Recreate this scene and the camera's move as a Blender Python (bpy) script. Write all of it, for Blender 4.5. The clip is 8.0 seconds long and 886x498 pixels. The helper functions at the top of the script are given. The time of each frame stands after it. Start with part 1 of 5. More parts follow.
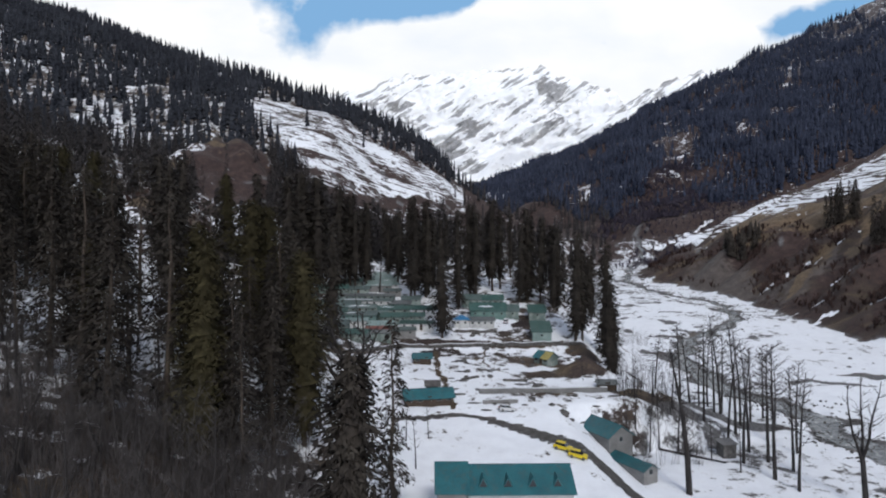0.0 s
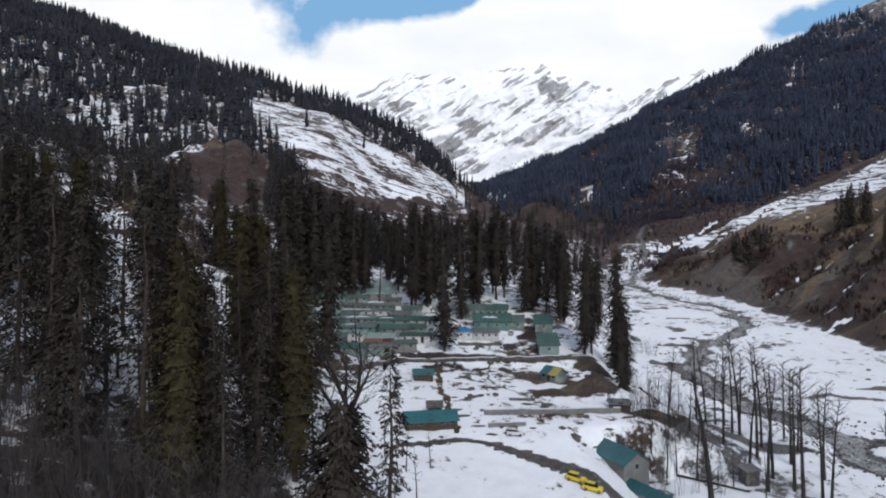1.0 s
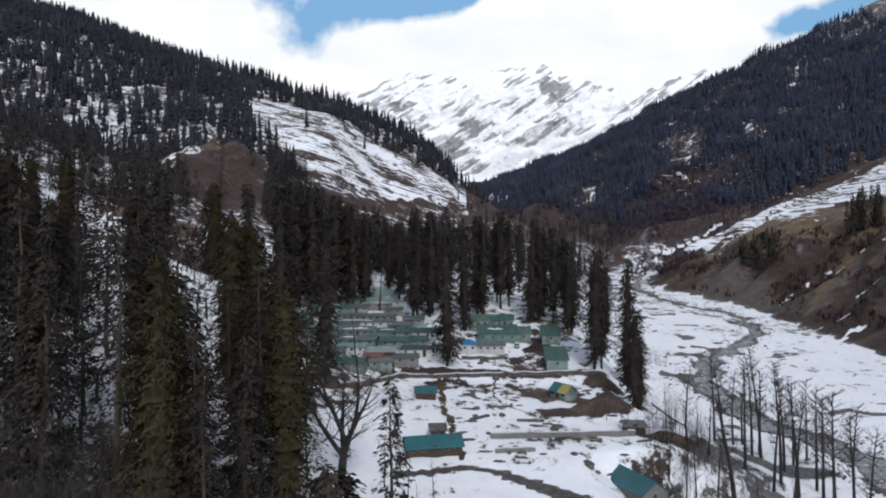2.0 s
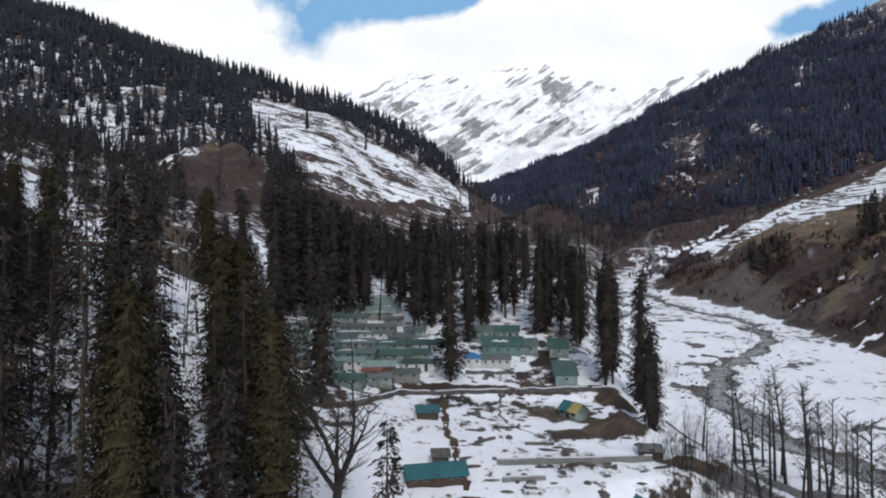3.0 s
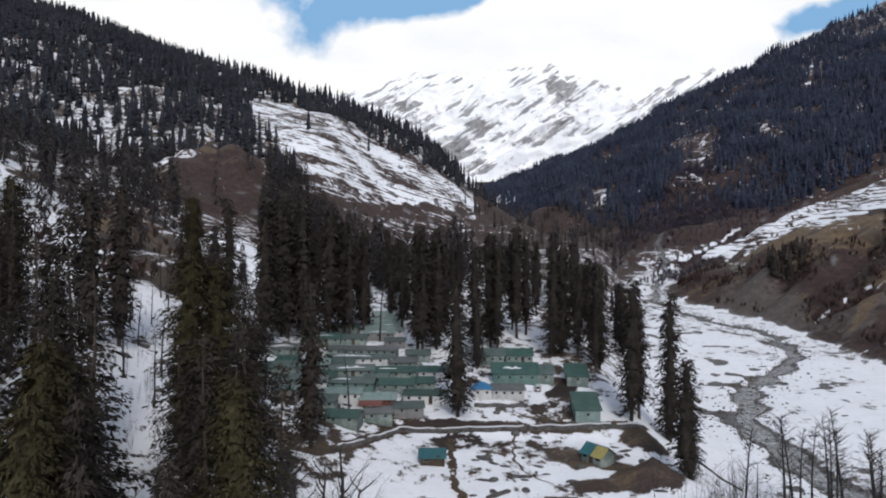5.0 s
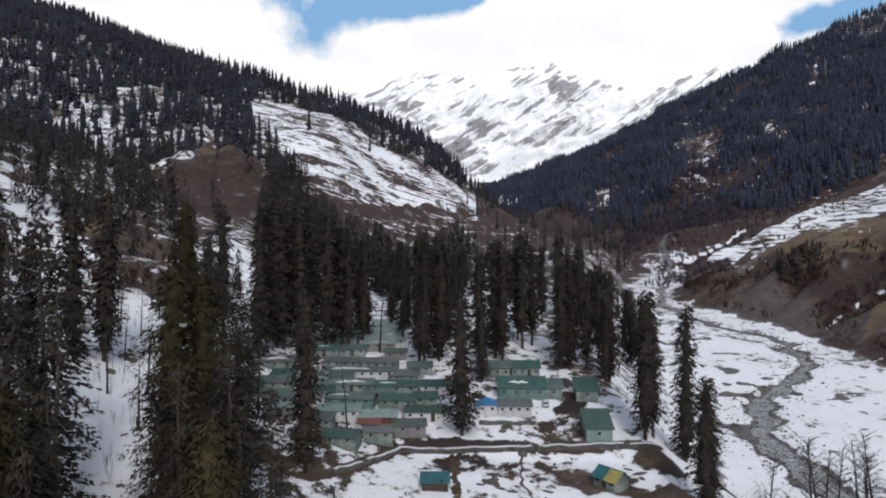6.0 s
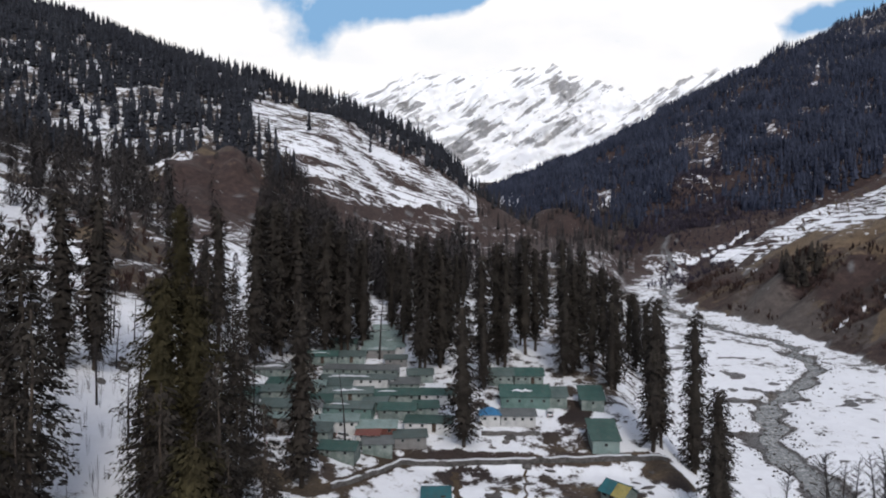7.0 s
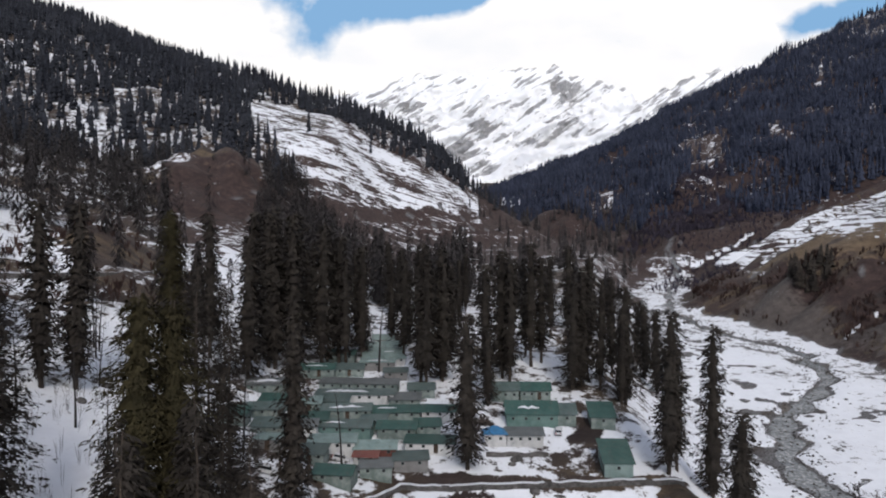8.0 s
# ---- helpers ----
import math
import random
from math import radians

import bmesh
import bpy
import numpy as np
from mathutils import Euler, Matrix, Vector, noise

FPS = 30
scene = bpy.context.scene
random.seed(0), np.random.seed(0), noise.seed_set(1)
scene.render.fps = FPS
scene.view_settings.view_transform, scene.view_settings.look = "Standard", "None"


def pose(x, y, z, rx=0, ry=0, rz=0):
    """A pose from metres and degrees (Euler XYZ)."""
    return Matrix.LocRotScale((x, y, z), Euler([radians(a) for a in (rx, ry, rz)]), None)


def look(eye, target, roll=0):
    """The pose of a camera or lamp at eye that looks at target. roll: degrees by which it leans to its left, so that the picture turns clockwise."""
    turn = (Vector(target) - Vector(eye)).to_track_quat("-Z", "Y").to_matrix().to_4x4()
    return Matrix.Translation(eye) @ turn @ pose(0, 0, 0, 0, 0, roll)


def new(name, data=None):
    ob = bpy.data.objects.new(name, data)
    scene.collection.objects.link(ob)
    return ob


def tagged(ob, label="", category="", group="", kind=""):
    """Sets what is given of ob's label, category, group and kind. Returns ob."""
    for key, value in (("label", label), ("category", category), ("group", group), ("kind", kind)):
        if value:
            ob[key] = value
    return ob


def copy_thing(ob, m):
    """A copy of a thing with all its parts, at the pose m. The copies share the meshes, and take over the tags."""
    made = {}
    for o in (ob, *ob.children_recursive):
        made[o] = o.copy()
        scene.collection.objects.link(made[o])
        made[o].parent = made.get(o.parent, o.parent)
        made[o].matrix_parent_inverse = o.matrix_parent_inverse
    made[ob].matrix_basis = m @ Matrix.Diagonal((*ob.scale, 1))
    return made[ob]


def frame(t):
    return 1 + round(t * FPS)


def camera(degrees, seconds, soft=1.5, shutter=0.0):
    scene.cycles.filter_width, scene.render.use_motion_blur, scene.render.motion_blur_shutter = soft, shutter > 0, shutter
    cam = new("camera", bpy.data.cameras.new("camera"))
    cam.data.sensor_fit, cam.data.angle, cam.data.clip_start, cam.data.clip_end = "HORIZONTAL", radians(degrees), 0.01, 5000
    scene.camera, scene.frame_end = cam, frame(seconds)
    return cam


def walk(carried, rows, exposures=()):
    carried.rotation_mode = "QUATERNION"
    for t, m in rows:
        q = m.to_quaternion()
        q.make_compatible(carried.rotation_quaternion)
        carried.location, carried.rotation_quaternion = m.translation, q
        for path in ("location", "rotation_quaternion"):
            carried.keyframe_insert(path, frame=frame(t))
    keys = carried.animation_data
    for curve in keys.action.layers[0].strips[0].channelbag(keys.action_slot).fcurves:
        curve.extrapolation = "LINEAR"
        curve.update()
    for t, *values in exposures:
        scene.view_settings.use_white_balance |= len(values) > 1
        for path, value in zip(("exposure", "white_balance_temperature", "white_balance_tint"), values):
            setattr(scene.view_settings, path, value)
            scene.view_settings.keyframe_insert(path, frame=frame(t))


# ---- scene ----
# ---------- camera ----------
cam = camera(70.0, 8.0, soft=2.0)
PATH = [
    (0.0, -0.00, 0.00, 40.00, -0.00, 0.00),
    (0.5, -0.23, 4.97, 41.49, 0.04, -0.02),
    (1.0, -0.44, 9.63, 42.89, 0.08, -0.03),
    (1.5, -0.78, 14.12, 44.34, 0.12, -0.05),
    (3.0, -1.34, 28.07, 48.29, 0.34, -0.03),
    (3.5, -1.50, 33.14, 49.35, 0.43, -0.03),
    (4.0, -1.70, 37.38, 50.64, 0.51, -0.04),
    (4.5, -1.82, 41.83, 51.92, 0.61, -0.07),
    (6.0, -2.47, 54.99, 55.45, 0.86, -0.08),
    (6.5, -2.62, 57.35, 56.03, 0.88, -0.06),
    (7.0, -2.67, 59.69, 56.58, 0.93, -0.05),
    (7.5, -2.89, 63.23, 57.51, 0.96, -0.03),
    (8.0, -3.16, 68.00, 58.78, 1.01, -0.02),
]
walk(cam, [(t, pose(x, y, z, 90 + p, 0, w)) for t, x, y, z, w, p in PATH],
     [(0.0, 0.37, 6430, 10), (4.0, 0.40, 6500, 10), (6.5, 0.40, 6670, 12), (8.0, 0.40, 6690, 12)])

# ---------- world, sun, exposure ----------
SUN_AZIMUTH, SUN_HEIGHT = 168.0, 40.0      # degrees clockwise from +y, and above the horizon
world = bpy.data.worlds.new("sky")
scene.world = world
world.use_nodes = True
wn = world.node_tree.nodes
sky = wn.new("ShaderNodeTexSky")
sky.sky_type, sky.sun_disc = "NISHITA", False
sky.sun_elevation, sky.sun_rotation = radians(SUN_HEIGHT), radians(SUN_AZIMUTH)
sky.altitude, sky.dust_density = 2500, 3.0
haze = wn.new("ShaderNodeHueSaturation")     # thin cloud greys the blue
haze.inputs["Saturation"].default_value = 0.55
world.node_tree.links.new(sky.outputs["Color"], haze.inputs["Color"])
wn["Background"].inputs["Strength"].default_value = 0.15
world.node_tree.links.new(haze.outputs["Color"], wn["Background"].inputs["Color"])
sun = new("sun", bpy.data.lights.new("sun", "SUN"))
sun.data.energy, sun.data.angle, sun.data.color = 1.15, radians(14), (1.0, 0.96, 0.9)
_a, _h = radians(SUN_AZIMUTH), radians(SUN_HEIGHT)
SUN_WAY = Vector((math.sin(_a) * math.cos(_h), math.cos(_a) * math.cos(_h), math.sin(_h)))
sun.matrix_world = look(SUN_WAY * 300, (0, 0, 0))
SKY_GLOW = 0.8


# ---------- materials ----------
def start(name, rough=0.8, metal=0.0, gloss=0.3):
    m = bpy.data.materials.new(name)
    m.use_nodes = True
    b = m.node_tree.nodes["Principled BSDF"]
    b.inputs["Roughness"].default_value, b.inputs["Metallic"].default_value = rough, metal
    b.inputs["Specular IOR Level"].default_value = gloss
    return m, m.node_tree, b


def add(nt, kind, **sets):
    n = nt.nodes.new(kind)
    for k, v in sets.items():
        n.inputs[k.replace("_", " ")].default_value = v
    return n


def math_node(nt, op, a, b=None, c=None):
    n = nt.nodes.new("ShaderNodeMath")
    n.operation = op
    for i, v in enumerate((a, b, c)):
        if v is None:
            continue
        if isinstance(v, (int, float)):
            n.inputs[i].default_value = v
        else:
            nt.links.new(v, n.inputs[i])
    return n.outputs[0]


def ramp(nt, fac, rows):
    n = nt.nodes.new("ShaderNodeValToRGB")
    while len(n.color_ramp.elements) < len(rows):
        n.color_ramp.elements.new(0.5)
    for e, (p, c) in zip(n.color_ramp.elements, rows):
        e.position = p
        e.color = (*c, 1) if not isinstance(c, (int, float)) else (c, c, c, 1)
    nt.links.new(fac, n.inputs[0])
    return n.outputs[0]


def blend(nt, fac, a, b, how="MIX"):
    n = nt.nodes.new("ShaderNodeMix")
    n.data_type, n.blend_type = "RGBA", how
    for i, v in ((0, fac), (6, a), (7, b)):
        if isinstance(v, (int, float)):
            n.inputs[i].default_value = v
        elif isinstance(v, tuple):
            n.inputs[i].default_value = (*v, 1)
        else:
            nt.links.new(v, n.inputs[i])
    return n.outputs[2]


def grain(nt, scale, detail=6, rough=0.6, stretch=None):
    tc = nt.nodes.new("ShaderNodeTexCoord")
    out = tc.outputs["Object"]
    if stretch:
        mp = add(nt, "ShaderNodeMapping", Scale=stretch)
        nt.links.new(out, mp.inputs["Vector"])
        out = mp.outputs[0]
    n = add(nt, "ShaderNodeTexNoise", Scale=scale, Detail=detail, Roughness=rough)
    nt.links.new(out, n.inputs["Vector"])
    return n.outputs["Fac"]


def relief(nt, b, fac, strength, distance):
    n = add(nt, "ShaderNodeBump", Strength=strength, Distance=distance)
    nt.links.new(fac, n.inputs["Height"])
    nt.links.new(n.outputs[0], b.inputs["Normal"])


def surface(name, cols, scale=0.6, rough=0.8, metal=0.0, bump=0.3, deep=0.05, vary=0.25, stretch=None, island=False, gloss=0.3):
    """A worn surface: colours along a coarse noise, broken by a fine one, and a little different on each piece."""
    m, nt, b = start(name, rough, metal, gloss)
    coarse, fine = grain(nt, scale, 5, 0.6, stretch), grain(nt, scale * 9, 4, 0.7, stretch)
    k = len(cols) - 1
    col = ramp(nt, coarse, [(0.3 + 0.4 * i / k, c) for i, c in enumerate(cols)])
    col = blend(nt, 0.35, col, ramp(nt, fine, [(0.3, 0.45), (0.7, 1.0)]), "MULTIPLY")
    src = nt.nodes.new("ShaderNodeNewGeometry").outputs["Random Per Island"] if island else nt.nodes.new("ShaderNodeObjectInfo").outputs["Random"]
    col = blend(nt, 1.0, col, ramp(nt, src, [(0.0, 1 - vary), (1.0, 1.0)]), "MULTIPLY")
    nt.links.new(col, b.inputs["Base Color"])
    if bump:
        relief(nt, b, fine, bump, deep)
    return m


def ground_material():
    m, nt, b = start("snow_and_soil", 0.75, 0.0, 0.25)
    at = nt.nodes.new("ShaderNodeAttribute")
    at.attribute_name = "cover"                      # r: bare earth, g: gravel, b: how far the melt follows the contours
    sep = nt.nodes.new("ShaderNodeSeparateColor")
    nt.links.new(at.outputs["Color"], sep.inputs[0])
    bare, gravel, line = sep.outputs
    big, mid, small = grain(nt, 0.035, 6, 0.6), grain(nt, 0.22, 6, 0.65), grain(nt, 1.6, 5, 0.7)
    tc = nt.nodes.new("ShaderNodeTexCoord")
    xyz = nt.nodes.new("ShaderNodeSeparateXYZ")
    nt.links.new(tc.outputs["Object"], xyz.inputs[0])
    level = math_node(nt, "MULTIPLY_ADD", math_node(nt, "MINIMUM", xyz.outputs[0], 0.0), 0.28, xyz.outputs[2])

    def strata(flat, tall, detail):
        """Noise drawn out along the lie of the old field terraces."""
        at = nt.nodes.new("ShaderNodeCombineXYZ")
        for i, v in enumerate((math_node(nt, "MULTIPLY", xyz.outputs[0], flat), math_node(nt, "MULTIPLY", xyz.outputs[1], flat), math_node(nt, "MULTIPLY", level, tall))):
            nt.links.new(v, at.inputs[i])
        n = add(nt, "ShaderNodeTexNoise", Scale=1.0, Detail=detail, Roughness=0.6)
        nt.links.new(at.outputs[0], n.inputs["Vector"])
        return n.outputs["Fac"]

    band, band2 = strata(0.013, 0.16, 5), strata(0.06, 0.55, 4)
    v = math_node(nt, "MULTIPLY_ADD", math_node(nt, "SUBTRACT", big, 0.5), 0.9, bare)
    v = math_node(nt, "MULTIPLY_ADD", math_node(nt, "SUBTRACT", mid, 0.5), 1.1, v)
    v = math_node(nt, "MULTIPLY_ADD", math_node(nt, "SUBTRACT", small, 0.5), 0.35, v)
    v = math_node(nt, "ADD", v, math_node(nt, "MULTIPLY", math_node(nt, "MULTIPLY_ADD", band, 2.4, -1.2), line))
    v = math_node(nt, "ADD", v, math_node(nt, "MULTIPLY", math_node(nt, "MULTIPLY_ADD", band2, 2.6, -1.3), line))
    step = math_node(nt, "SINE", math_node(nt, "ADD", math_node(nt, "MULTIPLY", level, 1.5), math_node(nt, "MULTIPLY_ADD", big, 9.0, math_node(nt, "MULTIPLY", mid, 3.0))))
    step = math_node(nt, "MULTIPLY", math_node(nt, "MAXIMUM", math_node(nt, "SUBTRACT", step, 0.45), 0.0), 1.1)
    v = math_node(nt, "ADD", v, math_node(nt, "MULTIPLY", step, math_node(nt, "MULTIPLY", line, line)))
    soil = ramp(nt, v, [(0.47, 0.0), (0.535, 1.0)])
    snow = blend(nt, 0.5, (0.80, 0.82, 0.86), ramp(nt, mid, [(0.3, (0.70, 0.71, 0.74)), (0.6, (0.88, 0.9, 0.93))]))
    snow = blend(nt, ramp(nt, v, [(0.38, 0.0), (0.5, 0.26)]), snow, (0.50, 0.48, 0.46))
    scar = grain(nt, 1.0, 6, 0.62, (0.016, 0.085, 0.03))
    earth = ramp(nt, scar, [(0.34, (0.030, 0.022, 0.020)), (0.46, (0.052, 0.037, 0.033)), (0.54, (0.074, 0.054, 0.046)), (0.62, (0.17, 0.125, 0.078)), (0.72, (0.06, 0.046, 0.04))])
    earth = blend(nt, ramp(nt, mid, [(0.5, 0.0), (0.68, 0.6)]), earth, (0.052, 0.041, 0.036))
    earth = blend(nt, ramp(nt, big, [(0.48, 0.0), (0.62, 0.6)]), earth, ramp(nt, band2, [(0.4, (0.065, 0.046, 0.039)), (0.6, (0.12, 0.09, 0.055))]))
    st = nt.nodes.new("ShaderNodeAttribute")
    st.attribute_name = "stain"                      # r: ochre scars, g: pale rubble, b: dark red-brown leaf litter
    sts = nt.nodes.new("ShaderNodeSeparateColor")
    nt.links.new(st.outputs["Color"], sts.inputs[0])

    def ragged(fac):
        return ramp(nt, math_node(nt, "MULTIPLY_ADD", math_node(nt, "SUBTRACT", mid, 0.5), 1.3, fac), [(0.35, 0.0), (0.65, 1.0)])

    earth = blend(nt, ragged(sts.outputs[2]), earth, ramp(nt, mid, [(0.35, (0.033, 0.0215, 0.0205)), (0.65, (0.086, 0.055, 0.047))]))
    earth = blend(nt, ragged(sts.outputs[1]), earth, ramp(nt, mid, [(0.35, (0.085, 0.070, 0.064)), (0.65, (0.15, 0.125, 0.11))]))
    earth = blend(nt, ragged(sts.outputs[0]), earth, ramp(nt, mid, [(0.35, (0.115, 0.080, 0.050)), (0.65, (0.21, 0.15, 0.095))]))
    stones = ramp(nt, small, [(0.3, (0.09, 0.09, 0.092)), (0.55, (0.21, 0.21, 0.215)), (0.75, (0.38, 0.38, 0.385))])
    earth = blend(nt, gravel, earth, stones)
    earth = blend(nt, 0.6, earth, ramp(nt, small, [(0.35, 0.3), (0.65, 1.0)]), "MULTIPLY")
    nt.links.new(blend(nt, soil, snow, earth), b.inputs["Base Color"])
    high = math_node(nt, "MULTIPLY_ADD", soil, -0.9, math_node(nt, "MULTIPLY", small, math_node(nt, "MULTIPLY_ADD", soil, 0.9, 0.12)))
    relief(nt, b, high, 0.9, 0.35)
    return m


def mountain_material():
    m, nt, b = start("high_snow_and_hazed_rock", 0.7, 0.0, 0.2)
    at = nt.nodes.new("ShaderNodeAttribute")
    at.attribute_name = "cover"
    sep = nt.nodes.new("ShaderNodeSeparateColor")
    nt.links.new(at.outputs["Color"], sep.inputs[0])
    tc = nt.nodes.new("ShaderNodeTexCoord")
    turn = add(nt, "ShaderNodeMapping", Rotation=(0, radians(36), 0))
    nt.links.new(tc.outputs["Object"], turn.inputs["Vector"])
    flat = add(nt, "ShaderNodeMapping", Scale=(0.0034, 0.004, 0.024))
    nt.links.new(turn.outputs[0], flat.inputs["Vector"])
    streak = add(nt, "ShaderNodeTexNoise", Scale=1.0, Detail=7, Roughness=0.62)
    nt.links.new(flat.outputs[0], streak.inputs["Vector"])
    fine = grain(nt, 0.03, 6, 0.7)
    wide = add(nt, "ShaderNodeMapping", Scale=(0.0011, 0.001, 0.0046))
    nt.links.new(turn.outputs[0], wide.inputs["Vector"])
    ridges = add(nt, "ShaderNodeTexNoise", Scale=1.0, Detail=5, Roughness=0.55)
    nt.links.new(wide.outputs[0], ridges.inputs["Vector"])
    v = math_node(nt, "MULTIPLY_ADD", math_node(nt, "SUBTRACT", streak.outputs["Fac"], 0.5), 2.7, sep.outputs[0])
    v = math_node(nt, "MULTIPLY_ADD", math_node(nt, "SUBTRACT", ridges.outputs["Fac"], 0.5), 0.8, v)
    v = math_node(nt, "MULTIPLY_ADD", math_node(nt, "SUBTRACT", fine, 0.5), 0.6, v)
    # grey streaks: rock bands, and painted shade between the snow ridges
    rock_and_shade = ramp(nt, v, [(0.47, 0.0), (0.57, 1.0)])
    # stone colour is paled to stand for distance haze
    stone = ramp(nt, fine, [(0.35, (0.22, 0.22, 0.225)), (0.65, (0.42, 0.42, 0.43))])
    nt.links.new(blend(nt, rock_and_shade, (0.90, 0.91, 0.93), stone), b.inputs["Base Color"])
    relief(nt, b, streak.outputs["Fac"], 0.5, 30)
    return m


def cloud_material():
    m = bpy.data.materials.new("cloudy_sky")
    m.use_nodes = True
    nt = m.node_tree
    nt.nodes.remove(nt.nodes["Principled BSDF"])
    em = nt.nodes.new("ShaderNodeEmission")
    at = nt.nodes.new("ShaderNodeAttribute")
    at.attribute_name = "cover"
    sep = nt.nodes.new("ShaderNodeSeparateColor")
    nt.links.new(at.outputs["Color"], sep.inputs[0])
    puff, wisp = grain(nt, 0.0022, 7, 0.55), grain(nt, 0.0011, 5, 0.5, (1, 1, 2.2))
    v = math_node(nt, "MULTIPLY_ADD", math_node(nt, "SUBTRACT", puff, 0.5), 1.35, sep.outputs[0])
    v = math_node(nt, "MULTIPLY_ADD", math_node(nt, "SUBTRACT", wisp, 0.5), 0.55, v)
    cover = ramp(nt, v, [(0.28, 0.0), (0.46, 0.5), (0.64, 1.0)])
    white = ramp(nt, wisp, [(0.3, (0.86, 0.90, 0.95)), (0.6, (1.0, 1.0, 1.0))])
    nt.links.new(blend(nt, cover, (0.22, 0.43, 0.70), white), em.inputs["Color"])
    em.inputs["Strength"].default_value = SKY_GLOW
    nt.links.new(em.outputs[0], nt.nodes["Material Output"].inputs["Surface"])
    return m


def water_material():
    m, nt, b = start("river_water", 0.25, 0.0, 0.5)
    rip, stones = grain(nt, 0.55, 5, 0.65, (1.0, 0.45, 1.0)), grain(nt, 0.9, 4, 0.7)
    col = ramp(nt, stones, [(0.35, (0.10, 0.11, 0.118)), (0.55, (0.20, 0.215, 0.225)), (0.68, (0.42, 0.43, 0.44))])
    nt.links.new(col, b.inputs["Base Color"])
    relief(nt, b, rip, 0.8, 0.3)
    return m


def roof_material(name, cols):
    m, nt, b = start(name, 0.5, 0.0, 0.4)
    coarse, fine = grain(nt, 0.35, 5, 0.6), grain(nt, 5, 4, 0.7)
    col = ramp(nt, coarse, [(0.3, cols[0]), (0.7, cols[1])])
    col = blend(nt, 0.6, col, ramp(nt, fine, [(0.3, 0.5), (0.7, 1.0)]), "MULTIPLY")
    col = blend(nt, ramp(nt, grain(nt, 1.1, 5, 0.7), [(0.5, 0.0), (0.72, 0.55)]), col, (0.10, 0.085, 0.075))
    rnd = nt.nodes.new("ShaderNodeObjectInfo").outputs["Random"]
    col = blend(nt, 1.0, col, ramp(nt, rnd, [(0.0, 0.75), (1.0, 1.0)]), "MULTIPLY")
    nt.links.new(col, b.inputs["Base Color"])
    tc = nt.nodes.new("ShaderNodeTexCoord")
    wave = add(nt, "ShaderNodeTexWave", Scale=1.2, Distortion=0.0)
    nt.links.new(tc.outputs["Object"], wave.inputs["Vector"])
    relief(nt, b, wave.outputs["Fac"], 0.4, 0.06)
    return m


M_GROUND, M_MOUNTAIN, M_CLOUD, M_WATER = ground_material(), mountain_material(), cloud_material(), water_material()
M_NEEDLE = surface("conifer_needles", [(0.032, 0.027, 0.024), (0.055, 0.047, 0.041), (0.077, 0.068, 0.057)], 0.25, 0.75, vary=0.35, island=True, bump=0, gloss=0.04)
M_OLIVE = surface("olive_needles", [(0.040, 0.033, 0.019), (0.065, 0.056, 0.031), (0.093, 0.080, 0.042)], 0.25, 0.75, vary=0.35, island=True, bump=0, gloss=0.04)
# far conifers: the blue of the distance haze is mixed into their colour
M_FAR_NEEDLE = surface("hazed_far_needles", [(0.029, 0.035, 0.057), (0.046, 0.054, 0.083), (0.066, 0.076, 0.112)], 0.02, 0.85, vary=0.4, island=True, bump=0, gloss=0.04)
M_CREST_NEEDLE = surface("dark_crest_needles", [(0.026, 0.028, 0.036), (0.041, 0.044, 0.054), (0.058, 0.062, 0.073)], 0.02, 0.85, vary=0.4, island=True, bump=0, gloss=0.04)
M_BARK = surface("conifer_bark", [(0.058, 0.044, 0.035), (0.117, 0.091, 0.072)], 1.5, 0.9, stretch=(1, 1, 0.2))
M_GREY_BARK = surface("bare_tree_bark", [(0.024, 0.021, 0.021), (0.058, 0.051, 0.049)], 1.2, 0.9, stretch=(1, 1, 0.25))
M_TWIG = surface("bare_twigs", [(0.065, 0.057, 0.055), (0.15, 0.135, 0.13)], 0.15, 0.9, vary=0.5, island=True, bump=0)
M_BRUSH = surface("red_brown_brush", [(0.042, 0.026, 0.024), (0.080, 0.052, 0.046), (0.125, 0.085, 0.072)], 0.05, 0.9, vary=0.5, island=True, bump=0, gloss=0.04)
M_MID_NEEDLE = surface("hillside_needles", [(0.035, 0.032, 0.032), (0.057, 0.051, 0.051), (0.081, 0.073, 0.072)], 0.1, 0.8, vary=0.4, island=True, bump=0, gloss=0.04)
# red-brown brush turned purple, its colour standing for the haze over it
M_FAR_BRUSH = surface("hazed_far_brush", [(0.041, 0.035, 0.049), (0.068, 0.058, 0.078), (0.095, 0.083, 0.105)], 0.02, 0.9, vary=0.4, island=True, bump=0, gloss=0.04)
M_TEAL = roof_material("teal_roof_paint", ((0.016, 0.105, 0.125), (0.03, 0.16, 0.18)))
M_GREEN = roof_material("green_roof_paint", ((0.028, 0.088, 0.074), (0.070, 0.140, 0.122)))
M_PALE_TEAL = roof_material("faded_teal_roof_paint", ((0.075, 0.115, 0.108), (0.15, 0.195, 0.185)))
M_MINT = roof_material("pale_mint_roof_sheet", ((0.185, 0.27, 0.255), (0.30, 0.39, 0.37)))
M_BLUE = roof_material("blue_roof_sheet", ((0.04, 0.20, 0.42), (0.07, 0.30, 0.55)))
M_YELLOW_ROOF = roof_material("yellow_roof_sheet", ((0.38, 0.31, 0.08), (0.52, 0.45, 0.16)))
M_RED = roof_material("rusty_red_sheet", ((0.16, 0.05, 0.04), (0.25, 0.09, 0.07)))
M_GREY_ROOF = roof_material("grey_roof_sheet", ((0.11, 0.125, 0.125), (0.20, 0.215, 0.215)))
